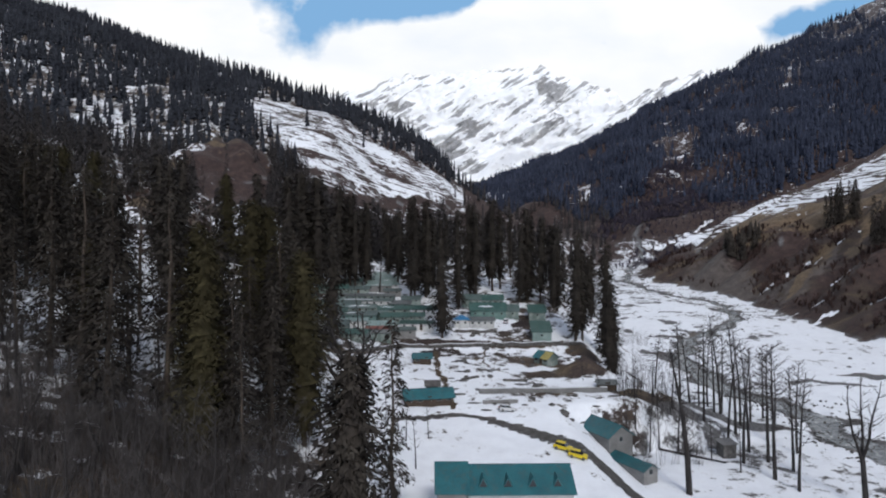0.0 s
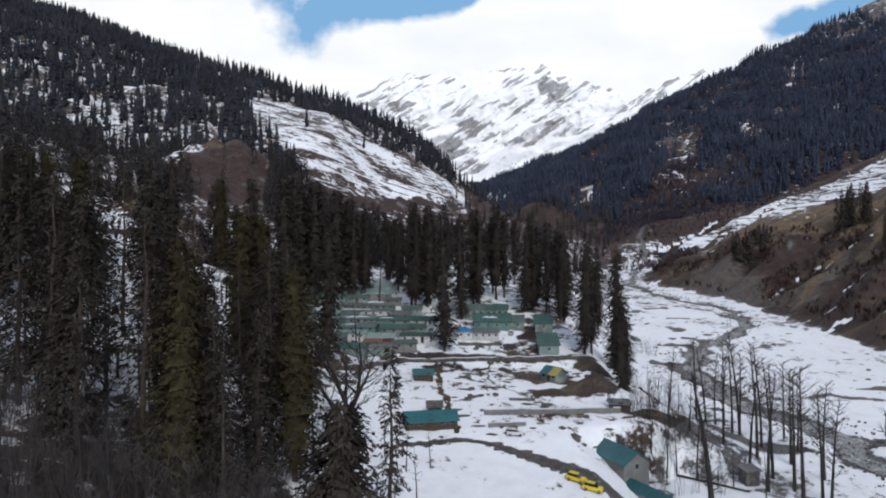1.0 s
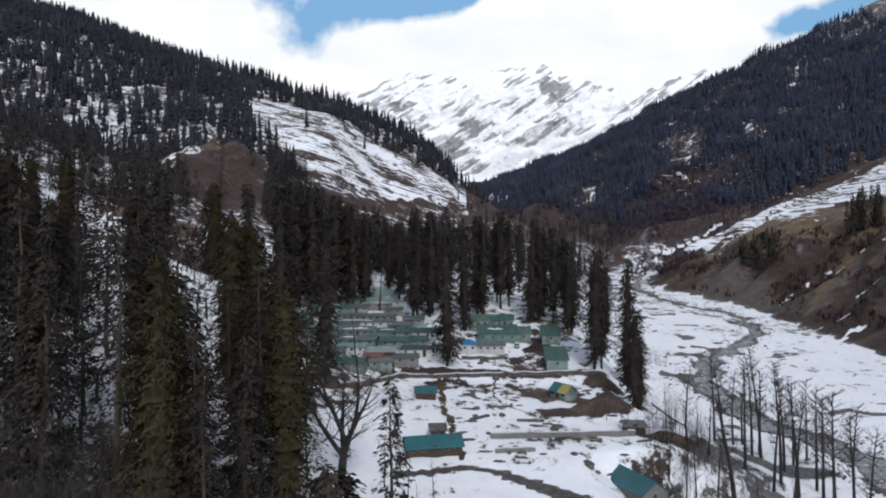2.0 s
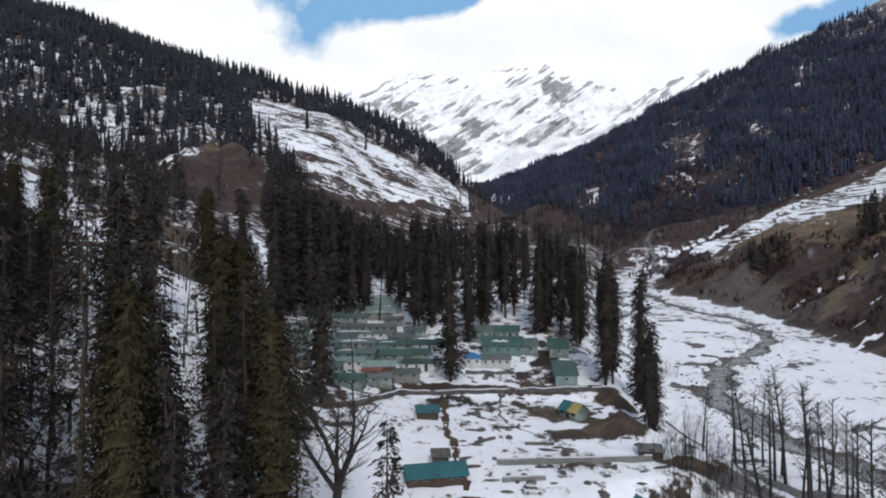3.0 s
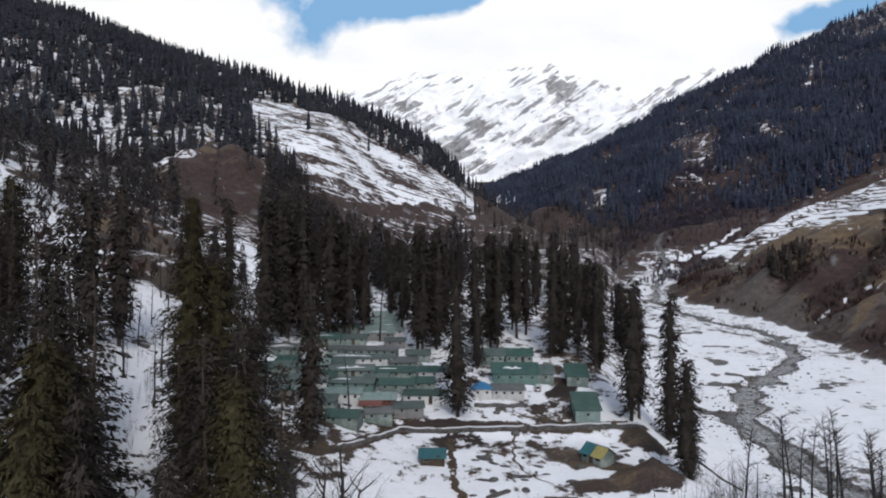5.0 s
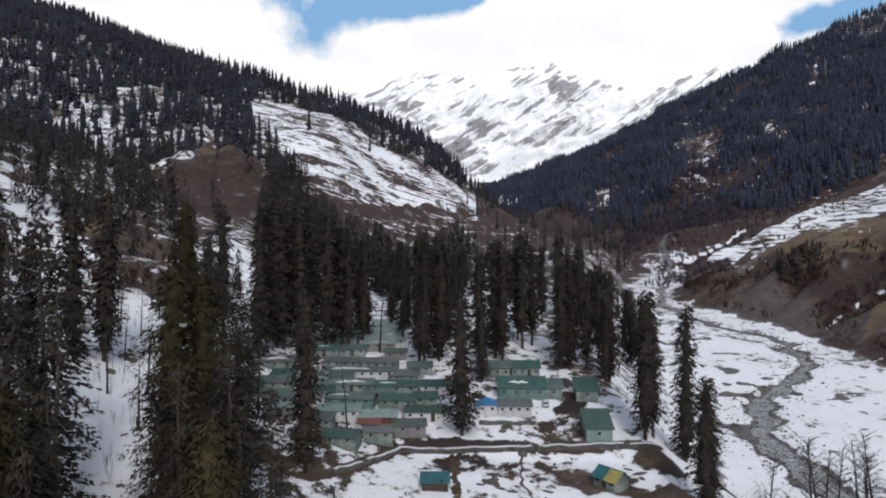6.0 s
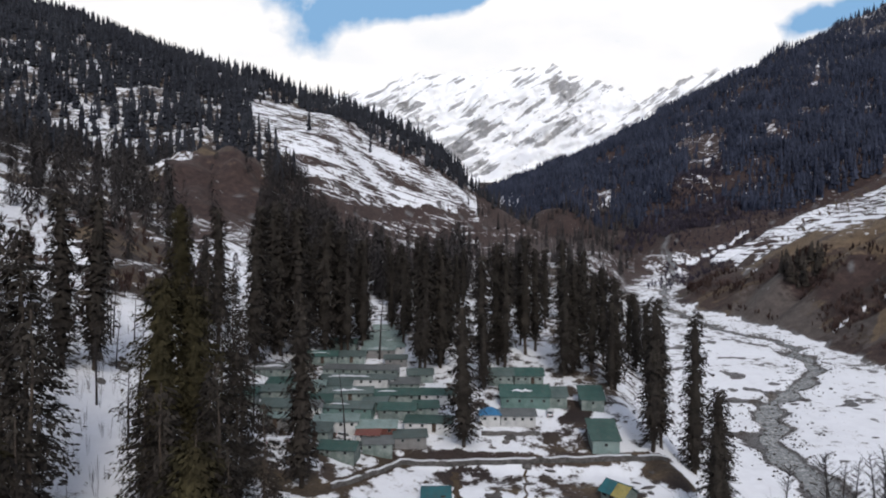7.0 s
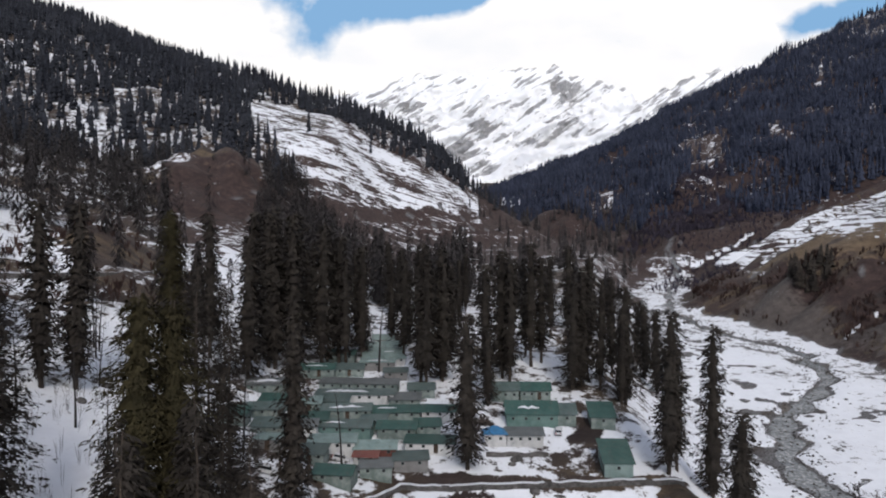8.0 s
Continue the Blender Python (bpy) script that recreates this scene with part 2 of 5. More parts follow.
M_WALL = surface("weathered_plaster", [(0.108, 0.14, 0.129), (0.196, 0.243, 0.225), (0.35, 0.39, 0.365)], 0.5, 0.85)
M_WHITE_WALL = surface("white_plaster", [(0.42, 0.43, 0.43), (0.62, 0.62, 0.61), (0.7, 0.7, 0.69)], 0.5, 0.85)
M_GREEN_WALL = surface("green_painted_wall", [(0.09, 0.165, 0.15), (0.18, 0.275, 0.25)], 0.5, 0.8)
M_STONE = surface("dry_stone", [(0.06, 0.056, 0.053), (0.12, 0.112, 0.106), (0.2, 0.19, 0.18)], 1.1, 0.9, bump=0.8, deep=0.15)
M_CONCRETE = surface("grey_concrete", [(0.17, 0.165, 0.16), (0.27, 0.265, 0.26)], 0.5, 0.9)
M_MUD = surface("brown_earth", [(0.055, 0.04, 0.028), (0.10, 0.07, 0.045), (0.13, 0.10, 0.06)], 0.5, 0.95, bump=0.9, deep=0.3)
M_ROAD = surface("wet_gravel_road", [(0.055, 0.05, 0.046), (0.10, 0.092, 0.085), (0.16, 0.15, 0.145)], 0.6, 0.7, bump=0.6, deep=0.08)
M_SNOW = surface("packed_snow", [(0.66, 0.68, 0.71), (0.80, 0.82, 0.85)], 0.4, 0.7, vary=0.08)
M_WOOD = surface("dark_wood", [(0.05, 0.035, 0.025), (0.10, 0.07, 0.05)], 1.5, 0.8)
M_TRIM = surface("pale_window_frame", [(0.14, 0.17, 0.16), (0.22, 0.25, 0.24)], 2, 0.7)
M_GLASS, _nt, _b = start("dark_window_glass", 0.08, 0.0, 0.6)
_b.inputs["Base Color"].default_value = (0.02, 0.022, 0.025, 1)
M_YELLOW = surface("yellow_car_paint", [(0.62, 0.46, 0.01), (0.75, 0.58, 0.02)], 0.6, 0.35, vary=0.1, bump=0, gloss=0.5)
M_CAR_WHITE = surface("white_car_paint", [(0.55, 0.56, 0.57), (0.72, 0.72, 0.72)], 0.6, 0.35, vary=0.1, bump=0, gloss=0.5)
M_TYRE = surface("black_rubber", [(0.015, 0.015, 0.015), (0.03, 0.03, 0.03)], 4, 0.85)
M_RIM = surface("dull_metal", [(0.3, 0.3, 0.31), (0.45, 0.45, 0.46)], 4, 0.4, metal=0.8)
M_RED_LAMP = surface("red_lamp_glass", [(0.3, 0.01, 0.01), (0.4, 0.02, 0.02)], 4, 0.3, bump=0)
M_CLEAR_LAMP = surface("clear_lamp_glass", [(0.5, 0.5, 0.5), (0.65, 0.65, 0.63)], 4, 0.2, bump=0)


def smax(a, b, k):
    h = np.clip(0.5 + 0.5 * (a - b) / k, 0, 1)
    return b + (a - b) * h + k * h * (1 - h)


def smin(a, b, k):
    return -smax(-a, -b, k)


# crest lines of the two valley sides, as rows of x, y, z
LEFT_CREST = [(-1250, 1500, 700), (-800, 1340, 536), (-560, 1200, 420), (-370, 1095, 345), (-216, 1080, 294), (-138, 1050, 264), (-79, 1050, 207), (-23, 1080, 176), (36, 1120, 140), (124, 1150, 92)]
RIGHT_CREST = [(2200, 2250, 1090), (1470, 2100, 880), (1270, 2050, 778), (935, 1850, 602), (819, 1850, 545), (817, 2200, 560), (762, 2700, 548), (579, 3000, 462), (310, 3000, 377), (119, 2900, 314), (-300, 2900, 240)]


def ridge(x, y, rows, fall, flat, far):
    """Height of a ridge with the given crest, falling by fall per metre, and by flat past far metres."""
    fall = fall + 0 * x
    out = np.full(np.shape(x), -1e4)
    for (ax, ay, az), (bx, by, bz) in zip(rows, rows[1:]):
        dx, dy = bx - ax, by - ay
        t = np.clip(((x - ax) * dx + (y - ay) * dy) / (dx * dx + dy * dy), 0, 1)
        d = np.hypot(x - ax - t * dx, y - ay - t * dy)
        z = az + t * (bz - az) - fall * np.minimum(d, far) - flat * np.maximum(d - far, 0)
        out = np.maximum(out, z)
    return out


def lump(x, y, size, seed):
    """Cheap smooth relief between about -1 and 1, of the given size in metres."""
    r = np.random.RandomState(seed)
    out = 0
    for i in range(7):
        a, p, s = r.uniform(0, 6.283), r.uniform(0, 6.283), size * r.uniform(0.6, 1.5)
        out = out + np.sin((x * np.cos(a) + y * np.sin(a)) * 6.283 / s + p + 1.3 * np.sin((x * np.sin(a) - y * np.cos(a)) * 4.1 / s + 2 * p))
    return out / 3.5


def plain_z(y):
    return np.interp(y, [-400, 100, 200, 310, 420, 600, 850, 1200, 2000, 3000, 4000], [-22, -10, -7, -2, 7, 19, 35, 60, 140, 290, 470])


def terrace_edge(y):
    return np.interp(y, [-200, 100, 136, 151, 159, 170, 185, 205, 240, 300, 450, 640, 850, 1100], [26, 30, 33, 35, 47, 53, 54, 61, 66, 76, 98, 140, 217, 262])


def right_foot(y):
    return np.interp(y, [-400, 0, 200, 300, 420, 500, 540, 600, 850, 1200, 2000], [250, 250, 216, 196, 196, 178, 168, 190, 300, 380, 420])


def river_x(y):
    return np.interp(y, RIVER_Y, RIVER_X) + 1.6 * np.sin(y / 7.0) + 1.2 * np.sin(y / 3.1 + 1)


RIVER_Y = [-100, 60, 110, 150, 165, 185, 203, 217, 231, 258, 272, 293, 317, 345, 371, 395, 410, 445, 520, 640, 734, 815, 1000]
RIVER_X = [120, 112, 107, 106, 104, 105, 100, 93, 94, 98, 102, 113, 131, 160, 168, 177, 172, 156, 150, 190, 233, 250, 310]


def height(x, y):
    x, y = np.asarray(x, float), np.asarray(y, float)
    plain = plain_z(y)
    meadow = np.interp(y, [-300, 60, 110, 136, 150, 182, 197, 201, 212, 225, 245, 270, 300, 400, 650, 1000],
                       [-9, -5, -2.2, 0.6, 3.3, 6.8, 8.4, 10.8, 13, 16, 20, 24.5, 28, 36, 48, 76]) - 0.03 * x
    gentle = np.interp(y, [150, 157, 170, 184], [0, 1, 1, 0])
    meadow = np.minimum(meadow, plain + (terrace_edge(y) - x + 8 + 22 * gentle) * (0.7 - 0.3 * gentle))
    side = -13 - 0.28 * x + 0.09 * y + 3 * lump(x, y, 60, 3) * np.clip((-x - 40) / 60, 0, 1)
    z = smax(smax(plain, meadow, 2.0), np.minimum(side, meadow + np.maximum(-x - 5, 0) * 0.6), 3)
    left = ridge(x, y, LEFT_CREST, np.interp(x, [-140, 20], [0.43, 0.7]), 0.62, 380)
    z = smax(z, left + 5 * lump(x, y, 150, 5), 12)
    z = z + (44 + 9 * lump(x, y, 45, 17)) * np.exp(-(((x + 195) / 55) ** 2 + ((y - 590) / 60) ** 2))
    z = z + 9 * np.exp(-(((x + 143) / 19) ** 2 + ((y - 318) / 24) ** 2))
    half = np.interp(y, [100, 250, 330, 420, 800], [6.4, 5.5, 4.4, 3.0, 2]) + 2.0 * lump(x, y, 22, 21)
    z = z - 1.3 * np.clip(1.6 - np.abs(x - river_x(y)) / half, 0, 1) * (y < 900)
    z = z + 5.2 * np.clip(1 - np.hypot((x - 39.8) / 8, (y - 177.5) / 5.5), 0, 1) + 1.2 * np.exp(-(((x - 28) / 3) ** 2 + ((y - 175) / 1.6) ** 2)) + 2.6 * np.exp(-(((x - 43.5) / 4) ** 2 + ((y - 196) / 3) ** 2))
    z = z + 0.18 * lump(x, y, 9, 31) * (np.abs(x) < 300) * (y < 500)
    foot = right_foot(y)
    bank = plain + np.maximum(x - foot, -60) * np.interp(y, [520, 600], [0.62, 0.45]) + 2.5 * lump(x, y, 70, 8) + np.clip((x - foot) / 30, 0, 1) * (10 * np.abs(lump(y - 0.4 * x, y * 0, 70, 13)) - 3 + 3.6 * lump(y - 0.3 * x, x * 0.3, 24, 14))
    shelf = 65 + 0.35 * (x - 253) + 0.05 * (y - 530) + 3 * lump(x, y, 120, 9)
    z = smax(z, smin(bank, shelf, 8), 3)
    right = ridge(x, y, RIGHT_CREST, 0.55, 0.42, 700) + 14 * lump(x, y, 260, 11) + 5 * lump(x, y, 90, 12)
    z = smax(z, right, 15)
    return z


# ---------- shapes ----------
class Geo:
    """Points and faces of one mesh."""

    def __init__(self):
        self.v, self.f = [], []

    def add(self, verts, faces):
        n = len(self.v)
        self.v += [tuple(p) for p in verts]
        self.f += [tuple(n + i for i in q) for q in faces]
        return self

    def box(self, x0, y0, z0, x1, y1, z1, worn=0.0):
        p = [(x, y, z) for z in (z0, z1) for y in (y0, y1) for x in (x0, x1)]
        if worn:
            p = [tuple(c + random.uniform(-worn, worn) for c in q) for q in p]
        return self.add(p, [(0, 2, 3, 1), (4, 5, 7, 6), (0, 1, 5, 4), (2, 6, 7, 3), (0, 4, 6, 2), (1, 3, 7, 5)])

    def tube(self, path, radii, n=6, cap=True):
        path = [Vector(p) for p in path]
        rings = []
        for i, p in enumerate(path):
            d = (path[min(i + 1, len(path) - 1)] - path[max(i - 1, 0)]).normalized()
            a = d.cross(Vector((0.3, 1, 0.2))).normalized()
            b = d.cross(a)
            rings += [p + radii[i] * (a * math.cos(6.2832 * k / n) + b * math.sin(6.2832 * k / n)) for k in range(n)]
        faces = [(i * n + k, i * n + (k + 1) % n, (i + 1) * n + (k + 1) % n, (i + 1) * n + k) for i in range(len(path) - 1) for k in range(n)]
        if cap:
            faces += [tuple(range(n - 1, -1, -1)), tuple(range((len(path) - 1) * n, len(path) * n))]
        return self.add(rings, faces)

    def prism(self, outline, y0, y1):
        """An outline in x and z, drawn out along y."""
        n = len(outline)
        p = [(x, y0, z) for x, z in outline] + [(x, y1, z) for x, z in outline]
        return self.add(p, [tuple(range(n)), tuple(range(2 * n - 1, n - 1, -1))] + [(i, i + n, (i + 1) % n + n, (i + 1) % n) for i in range(n)])

    def prism_x(self, outline, x0, x1):
        """An outline in y and z, drawn out along x."""
        n = len(outline)
        p = [(x0, y, z) for y, z in outline] + [(x1, y, z) for y, z in outline]
        return self.add(p, [tuple(range(n - 1, -1, -1)), tuple(range(n, 2 * n))] + [((i + 1) % n, (i + 1) % n + n, i + n, i) for i in range(n)])


def link(name, geo, mat, parent=None, smooth=False):
    me = bpy.data.meshes.new(name)
    me.from_pydata(geo.v, [], geo.f)
    if mat:
        me.materials.append(mat)
    if smooth:
        me.polygons.foreach_set("use_smooth", [True] * len(me.polygons))
    ob = new(name, me)
    if parent:
        ob.parent = parent
    return ob


def part(name, geo, mat, parent, label="", smooth=False):
    return tagged(link(name, geo, mat, parent, smooth), label)


def thing(name, m, label, category, group=""):
    ob = new(name)
    ob.matrix_world = m
    ob.empty_display_size = 0.5
    return tagged(ob, label, category, group)


def hz(x, y):
    return float(height(np.array(float(x)), np.array(float(y))))


def bulk(name, verts, faces, mat, smooth=False):
    """A large mesh from arrays of points and of equal-sided faces."""
    me = bpy.data.meshes.new(name)
    k = faces.shape[1]
    me.vertices.add(len(verts))
    me.vertices.foreach_set("co", verts.astype(np.float32).ravel())
    me.loops.add(faces.size)
    me.loops.foreach_set("vertex_index", faces.astype(np.int32).ravel())
    me.polygons.add(len(faces))
    me.polygons.foreach_set("loop_start", np.arange(0, faces.size, k, dtype=np.int32))
    if smooth:
        me.polygons.foreach_set("use_smooth", np.ones(len(faces), dtype=bool))
    me.update(calc_edges=True)
    me.materials.append(mat)
    return new(name, me)


def paint(ob, r, g, b, name="cover"):
    layer = ob.data.attributes.new(name, "FLOAT_COLOR", "POINT")
    c = np.stack([np.ravel(r), np.ravel(g), np.ravel(b), np.ones(np.size(r))], -1)
    layer.data.foreach_set("color", np.clip(c, 0, 1).astype(np.float32).ravel())


def line_way(x, y, rows):
    """Distance from a line of points."""
    out = np.full(np.shape(x), 1e9)
    for (ax, ay), (bx, by) in zip(rows, rows[1:]):
        dx, dy = bx - ax, by - ay
        t = np.clip(((x - ax) * dx + (y - ay) * dy) / (dx * dx + dy * dy), 0, 1)
        out = np.minimum(out, np.hypot(x - ax - t * dx, y - ay - t * dy))
    return out


def patch(x, y, cx, cy, rx, ry, soft=0.5):
    return np.clip((1 + soft / 2 - np.hypot((x - cx) / rx, (y - cy) / ry)) / soft, 0, 1)


def inside(x, y, poly):
    out = np.zeros(np.shape(x), bool)
    for (ax, ay), (bx, by) in zip(poly, poly[1:] + poly[:1]):
        hit = ((ay > y) != (by > y)) & (x < (bx - ax) * (y - ay) / (by - ay + 1e-9) + ax)
        out = out ^ hit
    return out


# ---------- ground ----------
ROAD = [(-10, 139), (2, 144.5), (8.5, 143.5), (18, 138), (26, 132.3), (32.3, 126.8), (36.8, 120.3), (41.2, 111.5), (44.5, 95), (46, 60), (46, -50)]
UPPER_ROAD = [(-31, 176), (-26, 181.5), (-15, 198), (-6, 200.5), (20, 200), (46, 203)]
DITCH = [(-2.5, 196), (-2, 190), (-1.6, 182), (-1.3, 174), (0.2, 168), (0.7, 161), (1.7, 152.6), (2.6, 146.5)]
SHELF_SNOW = [(262, 705), (257, 612), (269, 550), (294, 510), (345, 480), (520, 560), (640, 800), (560, 890), (459, 880), (368, 805), (300, 735)]
SNOW_TRACK = [(225, 735), (253, 763), (300, 788), (345, 815)]
FLAT_PATCHES = [(117, 331, 5, 4), (113, 312, 4, 7), (118, 296, 4, 6), (127, 322, 6, 3), (138, 311, 4, 5), (104, 352, 6, 2), (128, 372, 9, 2.5), (112, 395, 10, 2), (140, 404, 8, 3), (88, 262, 3, 4), (96, 318, 4, 2), (128, 216, 14, 3), (148, 230, 9, 2.5), (86, 205, 4, 2.5), (74, 196, 3, 2), (150, 300, 7, 2)]
SNOW_SLOPES = [[(-300, 470), (-262, 430), (-205, 372), (-166, 318), (-160, 286), (-185, 296), (-240, 370), (-300, 420)], [(-460, 810), (-400, 800), (-340, 700), (-300, 690), (-330, 655), (-380, 690)], [(-245, 530), (-222, 520), (-205, 575), (-222, 590)], [(-95, 215), (-165, 330), (-215, 345), (-130, 215)]]
RAVINE = [(170, 318), (203, 337), (214, 330), (228, 322), (262, 320)]
CLEAR_WAY = [(-52, 112), (-100, 190), (-60, 190), (-48, 150), (-37, 112)]
BROWN_WOOD = [(200, 870), (250, 808), (314, 805), (377, 884), (391, 1011), (426, 1064), (507, 1289), (491, 1345), (432, 1232), (327, 1030), (264, 962)]
SNOW_CHUTES = [[(429, 1860), (455, 1790)], [(113, 1358), (146, 1410), (178, 1460)], [(198, 1028), (235, 1100), (272, 1169)], [(451, 1328), (520, 1480), (602, 1651)], [(387, 1043), (440, 1170), (521, 1358)], [(372, 1163), (381, 1039)], [(435, 1008), (464, 984)], [(802, 1478), (997, 1806)], [(635, 1564), (720, 1681)], [(194, 1008), (247, 1017)], [(686, 1312), (700, 1350)], [(560, 1180), (600, 1260)], [(760, 1250), (790, 1300)]]
OPEN_SLOPE = [(-275, 880), (-176, 700), (-146, 672), (-118, 698), (-67, 788), (-17, 826), (32, 882), (50, 925), (0, 950), (-67, 905), (-115, 915), (-150, 900), (-235, 990)]
LOW_SLOPE = [(-146, 672), (-118, 697), (-67, 787), (-17, 825), (32, 881), (120, 985), (190, 900), (60, 640), (-60, 520), (-150, 560)]
KNOLL_FACE = [(-232, 560), (-245, 640), (-172, 660), (-146, 540), (-112, 410), (-92, 330), (-128, 330), (-166, 440)]
MOUND = [(-150, 222), (-86, 222), (-112, 330), (-140, 368), (-178, 372), (-186, 310)]
LEFT_SNOW = [(-190, 258), (-150, 258), (-172, 315), (-203, 369), (-262, 440), (-300, 450), (-265, 360)]
FOOT_WOOD = [(-146, 520), (-160, 600), (-190, 672), (-168, 688), (-122, 650), (-104, 605), (-90, 510), (-84, 466), (-120, 462), (-136, 485)]
SNOW_GAP = [(-130, 405), (-104, 400), (-70, 284), (-59, 240), (-68, 232), (-86, 280)]
GULLY = [(-70, 150), (-50, 152), (-53, 175), (-66, 215), (-92, 262), (-114, 270), (-106, 215), (-94, 178), (-82, 160)]


def spaced(parts):
    """Grid lines: rows of start, end, step at start, step at end."""
    out = [parts[0][0]]
    for a, b, s0, s1 in parts:
        v = a
        while v < b - 1e-6:
            v = min(b, v + s0 + (s1 - s0) * (v - a) / (b - a))
            out.append(v)
    return np.array(out)


GX = spaced([(-2600, -700, 120, 30), (-700, -180, 12, 5), (-180, -70, 5, 1.5), (-70, 135, 1.5, 1.5), (135, 250, 1.5, 3.2), (250, 700, 4, 12), (700, 3200, 14, 140)])
GY = spaced([(-600, -60, 70, 8), (-60, 60, 6, 3.5), (60, 110, 4, 1.5), (110, 330, 1.5, 1.5), (330, 480, 1.5, 4), (480, 1250, 4, 9), (1250, 2200, 9, 25), (2200, 4300, 25, 120)])
X, Y = np.meshgrid(GX, GY)
Z = height(X, Y)
nx, ny = len(GX), len(GY)
idx = np.arange(nx * ny).reshape(ny, nx)
quads = np.stack([idx[:-1, :-1], idx[:-1, 1:], idx[1:, 1:], idx[1:, :-1]], -1).reshape(-1, 4)
ground = bulk("ground", np.stack([X, Y, Z], -1).reshape(-1, 3), quads, M_GROUND, True)
tagged(ground, "valley ground of melting snow over brown earth", "ground", kind="structure")


def ground_cover(x, y, z):
    edge, foot = terrace_edge(y) + 4 * lump(x, y, 30, 90), right_foot(y) + 3 * lump(x, y, 24, 89)
    grow = np.interp(y, [200, 600], [1.0, 3.0])
    grow = np.where(y > 600, 1.6, grow)
    xa = x + grow * (5 * lump(x, y, 36 * 1.5, 91) + 2.2 * lump(x, y, 13, 92))
    ya = y + grow * (5 * lump(x, y, 41 * 1.5, 93) + 2.2 * lump(x, y, 15, 94))
    bare = np.full(x.shape, 0.315)
    line = np.full(x.shape, 0.0)
    plain = (x > edge + 10) & (x < foot) & (y < 1100)
    bare = np.where(plain, np.interp(y, [100, 220, 450, 650, 800], [0.29, 0.31, 0.38, 0.49, 0.56]), bare)
    grove = patch(x, y, 66, 165, 26, 34, 0.8) * (x > 36)
    bare = bare + 0.16 * grove
    bare = np.where((x > 36) & (x < edge + 16) & (y > 150) & (y < 330), np.maximum(bare, 0.34), bare)
    village = inside(x + 0.4 * (xa - x), y + 0.4 * (ya - y), [(-58, 186), (-14, 199), (48, 203), (48, 262), (-58, 275)])
    bare = np.where(village, 0.45, bare)
    left = (xa < -14 - 0.12 * np.maximum(y - 60, 0)) & ~village & (y < 560)
    bare = np.where(left, np.interp(y, [88, 112, 135, 200, 260, 330], [0.64, 0.52, 0.43, 0.49, 0.58, 0.60]), bare)
    bare = np.where((ya > 262) & (x < edge) & (xa > -60) & (ya < 420), 0.47, bare)
    bare = np.where((ya >= 420) & (x < edge + 20) & (xa > -120) & (y < 1100), 0.58, bare)
    bare = np.where((ya >= 480) & (xa < -120), 0.56, bare)
    bare = np.where(inside(xa, ya, GULLY), 0.37, bare)
    bare = np.maximum(bare, 0.80 * patch(x, y, -176, 555, 62, 90, 0.4))
    bare = np.where(inside(xa, ya, SNOW_GAP), 0.36, bare)
    bare = np.maximum(bare, 0.95 * patch(x, y, -141, 314, 22, 36, 0.4))
    bare = np.where((np.abs(np.hypot((x + 141) / 24, (y - 322) / 40) - 1) < 0.06) & (y > 320), 0.25, bare)
    for shape, soil in zip(SNOW_SLOPES, (0.38, 0.47, 0.52, 0.42)):
        bare = np.where(inside(xa, ya, shape), soil, bare)
    hill = inside(xa, ya, OPEN_SLOPE)
    bare = np.where(hill, 0.42 + 0.16 * lump(x, y, 70, 26), bare)
    line = np.where(hill, 0.5, line)
    low = inside(xa, ya, LOW_SLOPE)
    bare, line = np.where(low, 0.70, bare), np.where(low, 0.6, line)
    rise = plain_z(y) + (x - foot) * 0.62 - (65 + 0.35 * (x - 253) + 0.05 * (y - 530))
    bank = (x > foot - 1) & (y < 760) & (rise < -3 + 8 * lump(x, y, 34, 15))
    bare, line = np.where(bank, 0.86 + 0.08 * lump(x, y, 50, 16), bare), np.where(bank, 0.08, line)
    bank = bank & ~((ya > 535) & (z > 38))
    shelf = (x > foot + 20) & (y < 900) & ~bank
    bare, line = np.where(shelf, 0.78, bare), np.where(shelf, 0.45, line)
    snowy = shelf & inside(x + 0.5 * (xa - x), y + 0.5 * (ya - y), SHELF_SNOW)
    bare, line = np.where(snowy, 0.33, bare), np.where(snowy, 0.85, line)
    for way, wide in ((RAVINE, 0.9), ([(205, 409), (217, 415), (231, 417.5), (244, 416), (256, 413.5), (275, 411)], 0.8), ([(190, 350), (196, 352), (208, 351), (222, 346)], 0.6), ([(212, 372), (232, 366), (256, 371)], 0.3)):
        bare = np.where((line_way(x, y + 2 * lump(x, y, 18, 30), way) < wide + 1.6 * lump(x, y, 12, 32)) & (x > foot - 6), 0.34, bare)
    high = (x > 150) & ((y > 760) & (x > foot) | (y >= 1100)) | (z > 150) & (x > 300)
    bare, line = np.where(high, 0.73, bare), np.where(high, 0.15, line)
    bare = np.where(inside(xa, ya, BROWN_WOOD), 0.95, bare)
    dry = plain & (y > 520) & (np.abs(x - river_x(y)) > np.interp(y, [520, 640, 850], [60, 36, 26]) + 9 * lump(x, y, 60, 18))
    bare = np.where(dry, 0.76, bare)
    bare = np.where((y > 800) & (x > 30) & ((np.abs(x - river_x(np.minimum(y, 1000))) > 24) | (y > 880)) & (x < foot + 90) & (z < 140), 0.80, bare)
    bare = np.where((line_way(x, y, SNOW_TRACK) < 2.2 + 2 * lump(x, y, 25, 28)), 0.2, bare)
    bare = np.where((z > 640) & (x > 900), 0.63, bare)
